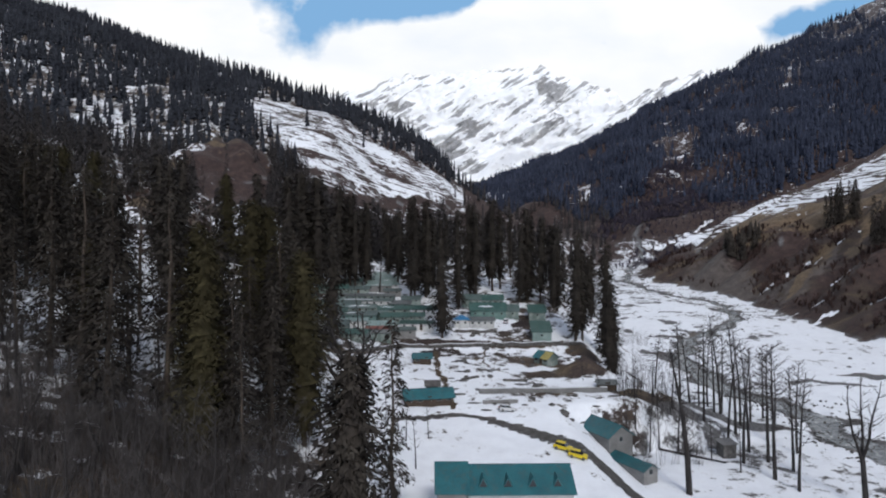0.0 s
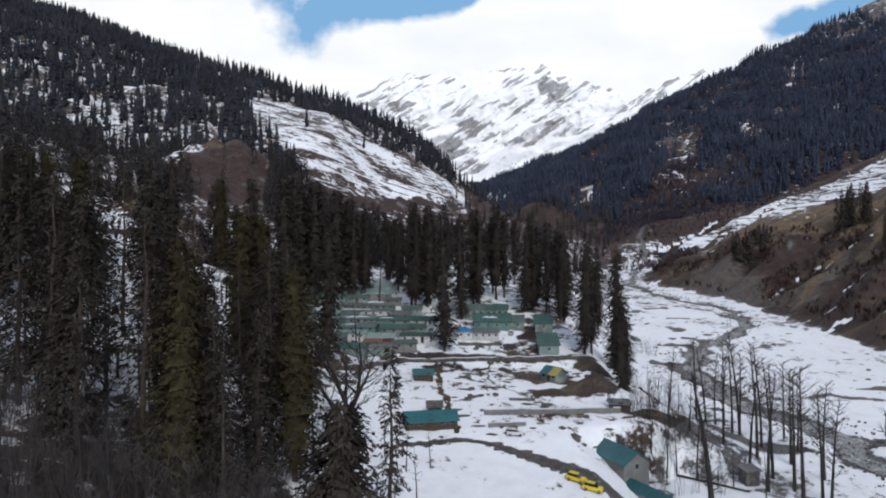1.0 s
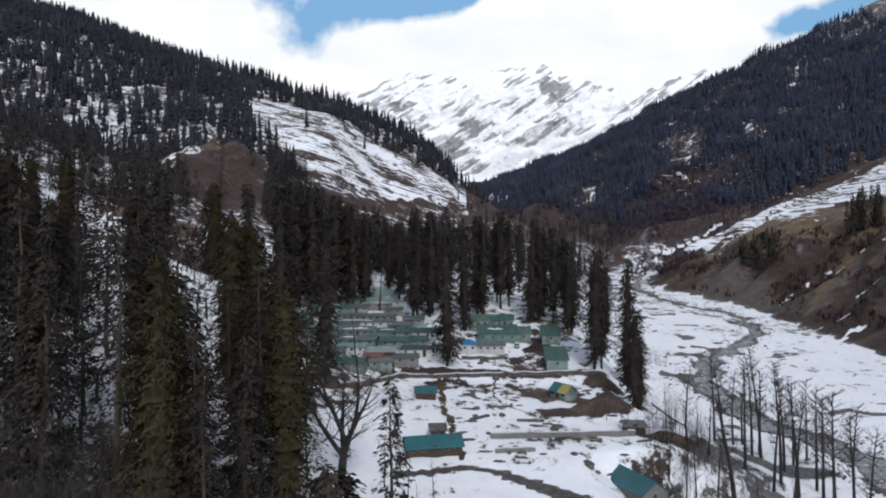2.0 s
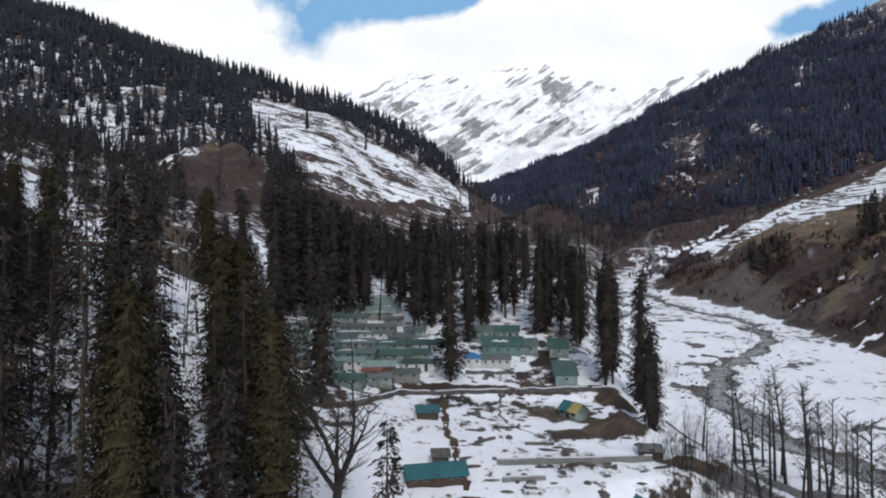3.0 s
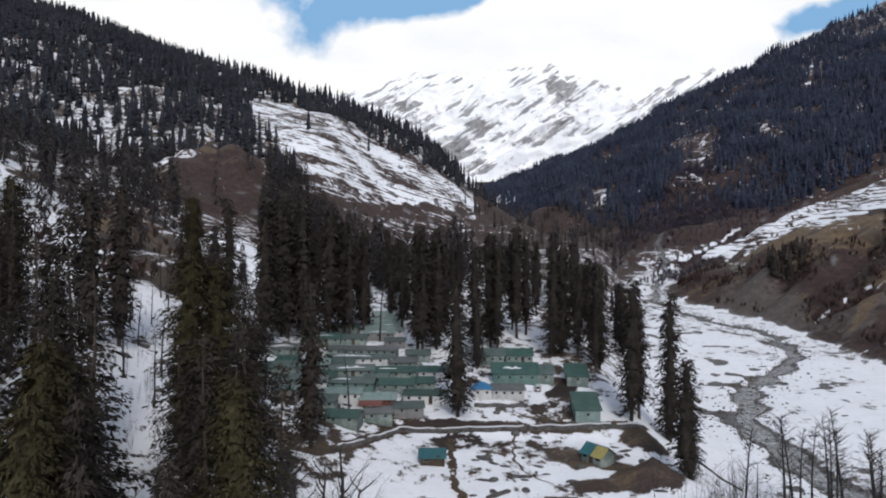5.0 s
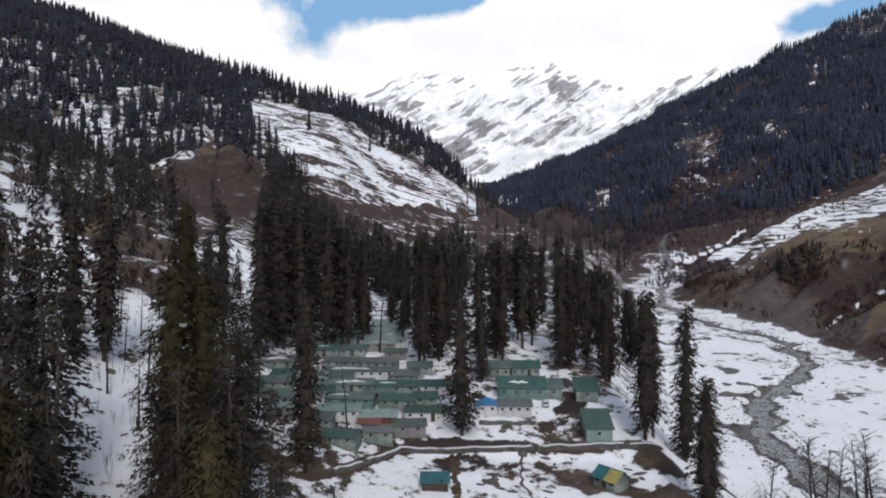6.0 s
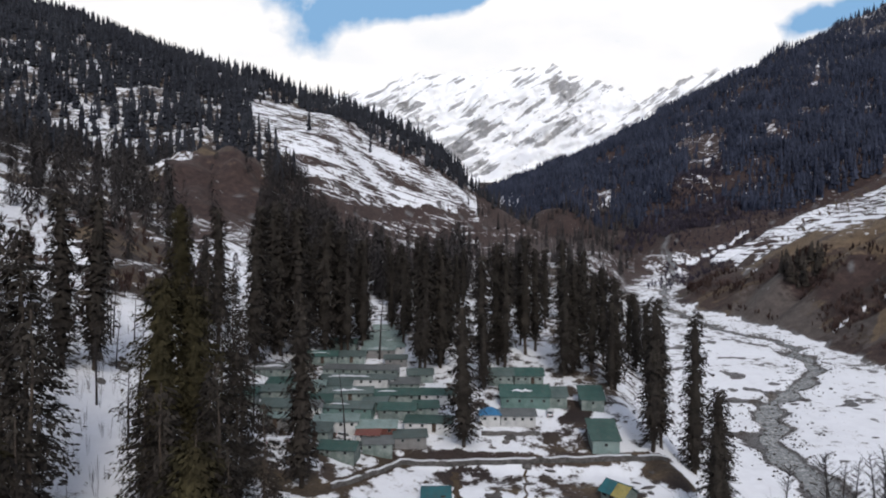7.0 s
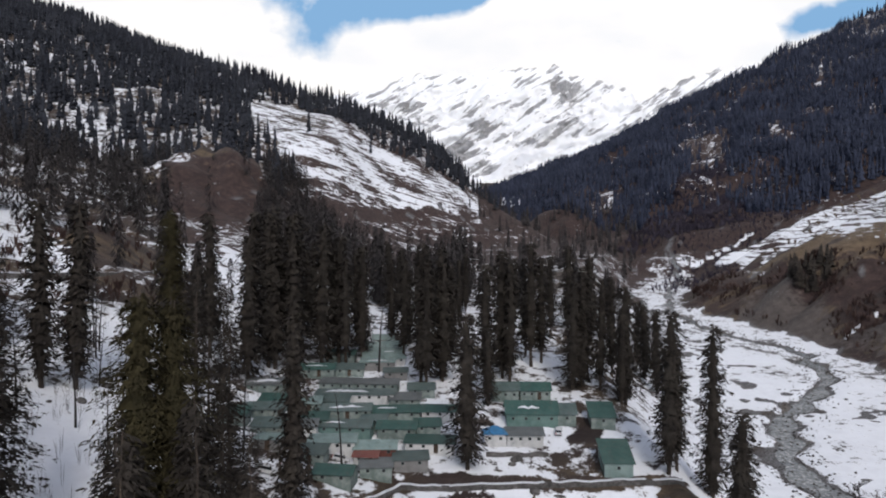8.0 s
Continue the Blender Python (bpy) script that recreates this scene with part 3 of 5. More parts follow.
    for way in SNOW_CHUTES:
        away = line_way(xa, ya, way)
        bare = np.where(high & (away < 34 + 14 * lump(x, y, 60, 58)), np.minimum(bare, 0.655), bare)
        bare = np.where(high & (away < 2.5 + 6 * lump(x, y, 22, 57)), 0.40, bare)
    bare = np.maximum(bare, 0.8 * np.clip(1.7 - line_way(x, y, UPPER_ROAD) / 1.4, 0, 1) * (x < 46))
    bare = np.maximum(bare, 0.66 * patch(x, y, 0, 194, 10, 6, 0.9))
    bare = np.maximum(bare, 0.62 * patch(x, y, 28, 189, 11, 6))
    bare = np.maximum(bare, 0.5 * patch(x, y, 14, 192, 16, 6))
    bare = np.maximum(bare, 1.0 * patch(x, y, 38.5, 177.5, 8, 5, 0.5))
    bare = np.maximum(bare, 0.7 * patch(x, y, 27, 174.5, 8, 2.6, 0.8))
    bare = np.maximum(bare, 0.9 * patch(x, y, 44, 197, 6, 5, 0.7))
    bare = np.maximum(bare, 0.385 * patch(x, y, 20, 158, 26, 16, 0.8))
    bare = np.maximum(bare, 0.385 * patch(x, y, 22, 180, 24, 14, 0.8))
    bare = np.maximum(bare, 0.55 * patch(x, y, 44, 148, 7, 12))
    bare = np.maximum(bare, 0.75 * patch(xa, ya, 27.5, 219, 4.5, 9, 0.8))
    bare = np.maximum(bare, 0.95 * patch(x, y, 56, 162, 13, 3.4, 0.6))
    bare = np.maximum(bare, 0.8 * patch(x, y, 33, 184, 9, 2.6, 0.8))
    for px, py, rx, ry in FLAT_PATCHES:
        bare = np.maximum(bare, 1.0 * patch(xa, ya, px, py, rx, ry, 0.6))
    bare = np.maximum(bare, 0.85 * patch(x, y, 78, 170, 17, 6, 0.8))
    bare = np.maximum(bare, np.clip(1.9 - line_way(x, y, ROAD) / np.interp(x, [8, 30], [0.4, 2.2]), 0, 1))
    half = np.interp(y, [100, 250, 330, 420, 800], [6.4, 5.5, 4.4, 3.0, 2]) + 2.0 * lump(x, y, 22, 21)
    stream = np.clip(1.25 - 0.65 * np.abs(x - river_x(y)) / half, 0, 1) * (y < 880)
    bare = np.maximum(bare, stream)
    gravel = np.maximum(stream, 0.7 * (plain & (stream <= 0) & (y < 560)))
    gravel = np.maximum(gravel, np.clip(1.9 - line_way(x, y, ROAD) / np.interp(x, [8, 30], [0.4, 2.2]), 0, 1))
    gravel = np.where((x > 700) & (z > 480), 0.3, gravel)
    return bare, gravel, line


paint(ground, *ground_cover(X, Y, Z))


def ground_stain(x, y, z):
    """Scars, rubble and leaf litter of the bare bank and of the slopes."""
    xa, ya = x + 3 * lump(x, y, 24, 95), y + 5 * lump(x, y, 30, 96)
    ochre = np.clip(1.4 - line_way(xa, ya, [(226, 540), (240, 525), (256, 508), (268, 486), (284, 470)]) / 11, 0, 1)
    ochre = np.maximum(ochre, np.clip(1.3 - line_way(xa, ya, [(200, 372), (223, 388), (250, 412)]) / 7, 0, 1))
    ochre = np.maximum(ochre, np.clip(1.3 - line_way(xa, ya, [(250, 388), (288, 425)]) / 6, 0, 1))
    ochre = np.maximum(ochre, np.clip((z - 46 + 5 * lump(x, y, 30, 27)) / 10, 0, 1) * (x > right_foot(y)) * (x < right_foot(y) + 120) * (y > 415) * (y < 560))
    ochre = np.maximum(ochre, 0.3 * patch(xa, ya, -176, 590, 55, 40, 0.9))
    pale = np.clip(1.2 - line_way(xa, ya, [(206, 377), (217, 382), (232, 390), (250, 409)]) / 7, 0, 1)
    pale = np.maximum(pale, 0.85 * np.clip(1.2 - line_way(xa, ya, [(200, 420), (205, 470), (212, 500)]) / 12, 0, 1))
    pale = np.maximum(pale, np.maximum(0.9 * patch(xa, ya, 198, 466, 18, 40, 0.9), 0.55 * patch(xa, ya, 212, 396, 18, 22, 0.9)))
    litter = ((x > right_foot(y) - 2) & (y < 700) & (x < right_foot(y) + 130)) | inside(xa, ya, [(-210, 620), (-150, 640), (-100, 500), (-120, 380), (-170, 420), (-230, 540)])
    litter = litter * (0.55 + 0.5 * lump(x - y, x + y, 60, 23) + 0.25 * lump(x, y, 25, 24))
    litter = np.where(((x > right_foot(y) - 20) & (y >= 700)) | (y > 640) & (x > -170), 1.0, litter)
    litter = np.where(inside(xa, ya, LOW_SLOPE), 0.8, litter)
    litter = np.where(inside(xa, ya, KNOLL_FACE) & (y < 585), 0.9, litter)
    ochre = np.maximum(ochre, np.where(inside(xa, ya, KNOLL_FACE), np.interp(y, [500, 570], [0.0, 0.3]), 0))
    ochre = ochre * (0.75 + 0.45 * lump(x, y, 28, 29))
    return np.clip(ochre, 0, 1), pale, np.clip(litter, 0, 1)


paint(ground, *ground_stain(X, Y, Z), "stain")

# river
ry = np.arange(62, 780, 1.5)
rx = river_x(ry)
rz = np.minimum(np.minimum(height(rx, ry), height(rx - 1.5, ry)), height(rx + 1.5, ry)) + 0.35
hw = np.interp(ry, [100, 250, 330, 420, 800], [5.2, 4.5, 3.4, 2.2, 1.4]) + 1.7 * lump(rx, ry, 22, 21)
rv = np.concatenate([np.stack([rx + s * hw, ry, rz], -1) for s in (-1, -0.33, 0.33, 1)])
n = len(ry)
rf = np.array([(k * n + i, (k + 1) * n + i, (k + 1) * n + i + 1, k * n + i + 1) for k in range(3) for i in range(n - 1)])
tagged(bulk("river", rv, rf, M_WATER, True), "shallow grey mountain river over stones", "water", kind="structure")

# road
way = []
for (ax, ay), (bx, by) in zip(ROAD, ROAD[1:]):
    steps = max(2, int(math.hypot(bx - ax, by - ay) / 1.5))
    way += [(ax + (bx - ax) * i / steps, ay + (by - ay) * i / steps) for i in range(steps)]
rg = Geo()
for i, (px, py) in enumerate(way):
    qx, qy = way[min(i + 1, len(way) - 1)]
    ox, oy = way[max(i - 1, 0)]
    d = math.hypot(qx - ox, qy - oy)
    nxx, nyy = -(qy - oy) / d, (qx - ox) / d
    for s in (-1.6, -0.8, 0, 0.8, 1.6):
        s2 = s * (1 + 0.12 * math.sin(i * 1.7 + s)) * min(1.5, max(0.4, 0.4 + (px - 10) / 18))
        rg.v.append((px + nxx * s2, py + nyy * s2, hz(px + nxx * s2, py + nyy * s2) + 0.09))
    if i:
        rg.f += [((i - 1) * 5 + k, i * 5 + k, i * 5 + k + 1, (i - 1) * 5 + k + 1) for k in range(4)]
tagged(link("road", rg, M_ROAD, None, True), "narrow wet gravel road across the snow", "road", kind="structure")

# narrow ditches across the meadow
def ribbon(name, line, half, label):
    g, rnd, pts = Geo(), random.Random(4), []
    for (ax, ay), (bx, by) in zip(line, line[1:]):
        steps = max(2, int(math.hypot(bx - ax, by - ay) / (0.7 if half < 1.2 else 2.5)))
        pts += [(ax + (bx - ax) * i / steps, ay + (by - ay) * i / steps) for i in range(steps)]
    for i, (px, py) in enumerate(pts):
        px += 0.25 * math.sin(i * 0.9) + rnd.uniform(-0.12, 0.12)
        for s in (-1, 0, 1):
            q = px + s * half * rnd.uniform(0.4, 1.3)
            g.v.append((q, py, hz(q, py) + (0.07 if s else 0.02)))
        if i:
            g.f += [((i - 1) * 3 + k, (i - 1) * 3 + k + 1, i * 3 + k + 1, i * 3 + k) for k in (0, 1)]
    return tagged(link(name, g, M_MUD), label, "ditch" if name.startswith("ditch") else "bank", kind="structure")


ribbon("ditch_1", DITCH, 0.95, "narrow dark ditch through the snowy meadow")
ribbon("ditch_2", [(13, 199), (12.6, 193), (11.8, 186), (13.2, 181), (15.5, 177), (19, 174.5)], 0.35, "narrow dark ditch through the snowy meadow")

# dark banks of the old field terraces on the river shelf
TERRACE_RND = random.Random(21)
for i, (x0, y0, x1, y1) in enumerate([(262, 530, 274, 660), (272, 522, 300, 690), (284, 514, 318, 715), (296, 520, 345, 745), (312, 528, 372, 765), (332, 540, 395, 780), (354, 555, 420, 800), (378, 572, 446, 815), (404, 590, 470, 830), (432, 615, 498, 850), (462, 650, 520, 860)]):
    for k in range(2):
        a, b = (TERRACE_RND.uniform(0, 0.12), TERRACE_RND.uniform(0.4, 0.55)) if k == 0 else (TERRACE_RND.uniform(0.5, 0.62), TERRACE_RND.uniform(0.8, 1))
        pts = [(x0 + (x1 - x0) * f + 2.5 * math.sin(9 * f + i) + 4 * k, y0 + (y1 - y0) * f) for f in [a + (b - a) * j / 12 for j in range(13)]]
        ribbon("terrace_bank_%d" % (2 * i + k + 1), pts, 1.25, "dark earth bank between snowy terraces")

# far snow mountain
CREST_X = [-2600, -1500, -611, -356, -17, 280, 746, 900, 1043, 1255, 1380, 1552, 1934, 2190, 2600, 3600]
CREST_Z = [920, 1100, 1250, 1340, 1362, 1385, 1412, 1355, 1320, 1240, 1140, 1255, 1375, 1425, 1500, 1520]
mx, mu = np.meshgrid(np.linspace(-2600, 3600, 330), np.linspace(0, 1, 110))
crest = np.interp(mx, CREST_X, CREST_Z) + 22 * lump(mx, mx * 0, 130, 41) + 12 * lump(mx, mx * 0, 48, 42)
my = 3650 + 1150 * mu
mz = 430 + (crest - 430) * mu ** 1.15
diag = mx * 0.8 - mz * 0.9
rel = 70 * (1 - np.abs(lump(diag, mz * 0.5, 520, 43))) + 34 * (1 - np.abs(lump(diag, mz * 0.7, 200, 44))) + 16 * (1 - np.abs(lump(diag, mz, 80, 46))) + 6 * lump(mx, mz, 45, 45) - 60
my = my - rel * (1 - mu ** 6) * 2.2
mz = mz + rel * 0.35 * (1 - mu ** 4)
mi = np.arange(mx.size).reshape(mx.shape)
mq = np.stack([mi[:-1, :-1], mi[:-1, 1:], mi[1:, 1:], mi[1:, :-1]], -1).reshape(-1, 4)
far = bulk("backdrop_mountain", np.stack([mx, my, mz], -1).reshape(-1, 3), mq, M_MOUNTAIN, True)
tagged(far, "distant snow-covered rocky mountain face", "mountain", kind="structure")
rocky = 0.22 + 0.08 * lump(mx * 0.8 - mz, mz, 420, 47) + 0.14 * np.clip(1 - (crest - mz) / 260, 0, 1)
for px, pz, rx, rz2, more in [(30, 665, 130, 85, 0.85), (514, 705, 130, 40, 0.35), (-314, 1066, 90, 50, 0.3), (-148, 873, 120, 40, 0.35), (-110, 800, 110, 60, 0.2), (150, 850, 60, 150, 0.3), (90, 960, 60, 90, 0.2), (790, 1170, 90, 110, 0.6), (880, 1240, 110, 60, 0.4), (520, 985, 60, 70, 0.26), (690, 900, 130, 55, 0.3), (560, 800, 180, 40, 0.24), (330, 760, 160, 45, 0.2), (-380, 1000, 190, 80, 0.22), (-470, 1180, 170, 70, 0.16), (-200, 900, 150, 60, 0.16), (1560, 1150, 260, 110, 0.2)]:
    rocky = rocky + 0.75 * more * patch(mx + 0.3 * (mz - pz), mz, px, pz, rx, rz2, 0.9)
paint(far, rocky, 0 * mx, 0 * mx)

# cloudy sky behind it
cx, cz = np.meshgrid(np.concatenate([np.linspace(-7000, -1900, 26), np.linspace(-1800, 4000, 117), np.linspace(4100, 7000, 16)]), np.concatenate([np.linspace(300, 1350, 12), np.linspace(1400, 2300, 37), np.linspace(2400, 5000, 18)]))
ci = np.arange(cx.size).reshape(cx.shape)
cq = np.stack([ci[:-1, :-1], ci[:-1, 1:], ci[1:, 1:], ci[1:, :-1]], -1).reshape(-1, 4)
clouds = bulk("backdrop_sky", np.stack([cx, cx * 0 + 4930, cz], -1).reshape(-1, 3), cq, M_CLOUD, True)
tagged(clouds, "white clouds with gaps of pale blue sky", "sky", kind="structure")
LEFT_GAP = [(-1250, 2235), (-1230, 1886), (-1160, 1760), (-1000, 1690), (-880, 1722), (-706, 1778), (-446, 1791), (-294, 1821), (-55, 1843), (205, 1908), (313, 1995), (421, 2235)]
RIGHT_GAP = [(2310, 1778), (2420, 1808), (2593, 1852), (2810, 1908), (2984, 1951), (3157, 2016), (3890, 2235), (3890, 1800), (3027, 1778), (2528, 1583), (2440, 1713)]


def gap(x, z, poly, soft):
    """How deep a point lies inside an opening between the clouds, from 0 to 1."""
    d = line_way(x, z, poly + poly[:1])
    return np.clip(0.5 + np.where(inside(x, z, poly), d, -d) / soft, 0, 1)


cover = 0.95 - 1.0 * gap(cx, cz, LEFT_GAP, np.interp(cx, [-1250, -800, 200], [1000, 260, 150])) - 0.85 * gap(cx, cz, RIGHT_GAP, 190)
paint(clouds, cover, 0 * cx, 0 * cx)


# ---------- trees ----------
def frond(g, base, a, length, droop, rnd, more=1.0, size=1.0):
    """A drooping branch: small ragged sprays of needles strewn along both sides of its spine."""
    ox, oy = math.cos(a), math.sin(a)
    x, y, z = base
    for _ in range(max(3, round((2.2 + 1.5 * length) * more))):
        f = rnd.uniform(0.25, 1.0)
        side = rnd.uniform(-0.24, 0.24) * length * f
        px, py = x + ox * length * f - oy * side, y + oy * length * f + ox * side
        pz = z + 0.2 * length * f * (1 - f) - droop * f * f + rnd.uniform(-0.2, 0.2)
        b = a + rnd.uniform(-1.1, 1.1)
        c, q = math.cos(b), math.sin(b)
        long, w, d = size * rnd.uniform(0.5, 1.25), size * rnd.uniform(0.09, 0.21), rnd.uniform(0.1, 0.9)
        tilt = size * rnd.uniform(-0.2, 0.2)
        g.add([(px, py, pz), (px + 0.55 * long * c - w * q, py + 0.55 * long * q + w * c, pz - 0.4 * d * long + tilt), (px + long * c, py + long * q, pz - d * long), (px + 0.55 * long * c + w * q, py + 0.55 * long * q - w * c, pz - 0.4 * d * long - tilt)], [(0, 3, 1), (1, 3, 2)])


def soften(ob, axis):
    """Shade foliage as one soft mass: corner normals point away from the stem, and every blade faces outwards."""
    me = ob.data
    v = np.array([p.co for p in me.vertices])
    out = v - axis(v)
    out[:, 2] = 0.35 * np.hypot(out[:, 0], out[:, 1]) + 0.15
    out /= np.linalg.norm(out, axis=1)[:, None] + 1e-9
    for p in me.polygons:
        if sum(p.normal[i] * out[p.vertices[0]][i] for i in range(3)) < 0:
            p.flip()
    me.polygons.foreach_set("use_smooth", [True] * len(me.polygons))
    me.update()
    me.normals_split_custom_set_from_vertices([tuple(n) for n in out])


def conifer(m, tall, spread, seed, label, group, mat, thin=1.0, clear=0.08, step=0.55, power=0.45, fine=False):
    rnd = random.Random(seed)
    tree = thing("conifer_tree", m, label, "tree", group)
    lean = [(rnd.uniform(-0.25, 0.25), rnd.uniform(-0.25, 0.25)) for _ in range(9)]
    path = [(lean[i][0] * (i > 0), lean[i][1] * (i > 0), tall * i / 8) for i in range(9)]
    part("trunk", Geo().tube(path, [0.0135 * tall * (1 - i / 8.3) + 0.02 for i in range(9)], 7), M_BARK, tree, smooth=True)
    g = Geo()
    z = tall * clear
    ragged = [[rnd.uniform(0.62, 1.3) for _ in range(8)] for _ in range(17)]
    while z < tall * 0.985:
        h = z / tall
        reach = spread * min(1, (h - clear + 0.07) / 0.2) * (1 - h) ** power * 0.98 + 0.2
        for k in range(max(4, round(7 * thin + 2.5 * (1 - h)))):
            a = rnd.uniform(0, 6.283)
            full = ragged[int(h * 16)][int(a / 6.2832 * 8) % 8]
            long = reach * rnd.uniform(0.5, 1.12) * full
            if rnd.random() > thin * 1.1 or full < 0.74 and rnd.random() < 0.4:
                continue
            x, y = lean[int(h * 8)]
            frond(g, (x, y, z + rnd.uniform(-0.5, 0.5)), a, long, long * rnd.uniform(0.1, 0.55), rnd, *((1.9, 0.72) if fine else (1.0, 1.0)))
        z += step * rnd.uniform(0.75, 1.3) * (0.55 + 0.45 * (1 - h) ** 0.5)
    if thin > 0.9 and (thin > 1.3 or not fine):
        for i in range(26):
            h = clear + 0.04 + (0.9 - clear) * i / 26
            r = 0.62 * spread * min(1, (h - clear + 0.07) / 0.2) * (1 - h) ** power * rnd.uniform(0.7, 1.05)
            ring = [(r * rnd.uniform(0.55, 1.15) * math.cos(k * 1.0472 + i), r * rnd.uniform(0.55, 1.15) * math.sin(k * 1.0472 + i), tall * h - rnd.uniform(0.3, 1.6)) for k in range(6)]
            g.add([(0, 0, tall * (h + 0.055))] + ring, [(0, 1 + k, 1 + (k + 1) % 6) for k in range(6)])
    crown = part("crown", g, mat, tree)
    soften(crown, lambda v: np.stack([0 * v[:, 0], 0 * v[:, 0], v[:, 2]], -1))
    return tree


def limb(g, base, way, length, radius, rnd, bend=0.25, n=5, segs=4, tip=0.25):
    pts, rad = [Vector(base)], [radius]
    d = Vector(way).normalized()
    for i in range(segs):
        d = (d + Vector((rnd.uniform(-bend, bend), rnd.uniform(-bend, bend), rnd.uniform(-0.05, bend)))).normalized()
        pts.append(pts[-1] + d * length / segs)
        rad.append(radius * (1 - (1 - tip) * (i + 1) / segs))
    g.tube(pts, rad, n, False)
    return pts, d


def bare_tree(m, tall, seed, label, group, forks=1, limbs=12, low=0.4, reach=0.28, twigs=5, name="bare_tree", thick=0.016, twig_mat=None, arm=0.0028, splay=0.55):
    rnd = random.Random(seed)
    tree = thing(name, m, label, "tree", group)
    wood, fine = Geo(), Geo()
    stems = []
    if forks == 1:
        pts, _ = limb(wood, (0, 0, -0.3), (rnd.uniform(-0.04, 0.04), rnd.uniform(-0.04, 0.04), 1), tall, thick * tall, rnd, 0.035, 7, 8, 0.15)
        stems.append(pts)
    else:
        pts, _ = limb(wood, (0, 0, -0.3), (0.05, 0, 1), tall * 0.35, thick * tall * 1.25, rnd, 0.08, 7, 4, 0.75)
        for k in range(forks):
            a = 6.283 * k / forks + rnd.uniform(-0.4, 0.4)
            more, _ = limb(wood, pts[-1 - k % 2], (splay * math.cos(a), splay * math.sin(a), 1), tall * rnd.uniform(0.5, 0.68), thick * tall * 0.7, rnd, 0.16, 6, 7, 0.15)
            stems.append(more)
    arms = Geo()
    for pts in stems:
        for k in range(max(4, limbs // len(stems))):
            f = rnd.uniform(low if forks == 1 else 0.15, 0.98)
            i = min(int(f * (len(pts) - 1)), len(pts) - 2)
            p = pts[i].lerp(pts[i + 1], f * (len(pts) - 1) - i)
            a = rnd.uniform(0, 6.283)
            long = tall * reach * (1.15 - f * 0.75) * rnd.uniform(0.6, 1.1)
            sub, _ = limb(arms, p, (math.cos(a), math.sin(a), rnd.uniform(0.25, 0.9)), long, arm * tall + 0.01, rnd, 0.22, 4, 4, 0.3)
            for j in range(twigs):
                q = sub[rnd.randint(1, 4)]
                b = a + rnd.uniform(-1.2, 1.2)
                tw, _ = limb(fine, q, (math.cos(b), math.sin(b), rnd.uniform(0.1, 1.1)), long * rnd.uniform(0.3, 0.6), 0.022, rnd, 0.3, 3, 2, 0.4)
                for _k in range(3):
                    c = b + rnd.uniform(-1, 1)
                    limb(fine, tw[rnd.randint(1, 2)], (math.cos(c), math.sin(c), rnd.uniform(0, 1)), long * rnd.uniform(0.15, 0.35), 0.014, rnd, 0.3, 3, 1, 0.5)
    part("trunk", wood, M_GREY_BARK, tree, smooth=True)
    tagged(part("branch_frame", arms, M_GREY_BARK, tree), kind="stuff")
    tagged(part("twig_crown", fine, twig_mat or M_TWIG, tree), kind="stuff")
    return tree


def stand(x, y, size=1.0, turn=None, sink=0.25):
    turn = random.uniform(0, 360) if turn is None else turn
    return pose(x, y, hz(x, y) - sink, random.uniform(-1.2, 1.2), random.uniform(-1.2, 1.2), turn) @ Matrix.Diagonal((size, size, size, 1))


# tall conifers in and behind the village: x, y, height
GROUP_STAND = "tall conifers standing round the village"
FULL = "tall narrow dark conifer with drooping branches, in snow"
kinds = [conifer(stand(43, 205, 1, 10), 36, 4.2, 1, FULL, GROUP_STAND, M_NEEDLE, power=0.36),
         conifer(stand(-0.3, 204, 1, 40), 34, 4.9, 2, FULL, GROUP_STAND, M_NEEDLE, 1.05, 0.06, 0.55, 0.34),
         conifer(stand(-35.6, 257, 1, 80), 33, 3.7, 3, FULL, GROUP_STAND, M_NEEDLE, 0.95, 0.14, power=0.4),
         conifer(stand(12.8, 250, 1, 120), 35, 4.1, 4, FULL, GROUP_STAND, M_NEEDLE, 1.0, 0.16, power=0.38)]
TALL = [36, 34, 33, 35]
SPARSE = "slender conifer with thin gappy branches at the snowy riverside"
thin_kinds = [conifer(stand(53.2, 207, 1, 15), 38.5, 4.4, 11, SPARSE, GROUP_STAND, M_NEEDLE, 1.15, 0.04, 0.55, 0.48),
              conifer(stand(-8, 100, 1, 15), 31, 3.2, 12, "slender half-bare conifer above the snowy meadow", GROUP_STAND, M_NEEDLE, 0.7, 0.08, 0.5, 0.45, True)]


def plant(rows):
    for x, y, h in rows:
        k = random.randrange(4)
        copy_thing(kinds[k], stand(x, y, h / TALL[k]))


plant([(46, 208.5, 30), (5.7, 234, 21), (24, 266, 34), (30, 246, 31), (38, 247, 30), (41.6, 238, 25), (35.4, 257, 33), (-10.9, 242, 36), (-6.6, 249, 34),
       (-18.9, 264, 32), (-41.6, 268, 35), (-24.3, 281, 29), (45, 212, 25), (43.5, 241, 33), (46, 266, 32), (33, 249, 33), (20.5, 263, 39), (11, 253, 38), (5.5, 242, 36)])
plant([(-7, 251, 39), (-12.4, 243, 41), (-31.7, 263, 36), (-38, 259, 40), (-43, 258, 43), (-56, 247, 45), (-54, 247, 44), (-49, 249, 46), (-83, 200, 40), (-87, 195, 39), (-31.2, 178, 36), (-56.5, 231, 38), (-70, 240, 40), (-58, 258, 46), (-52, 262, 45), (-65, 261, 43)])
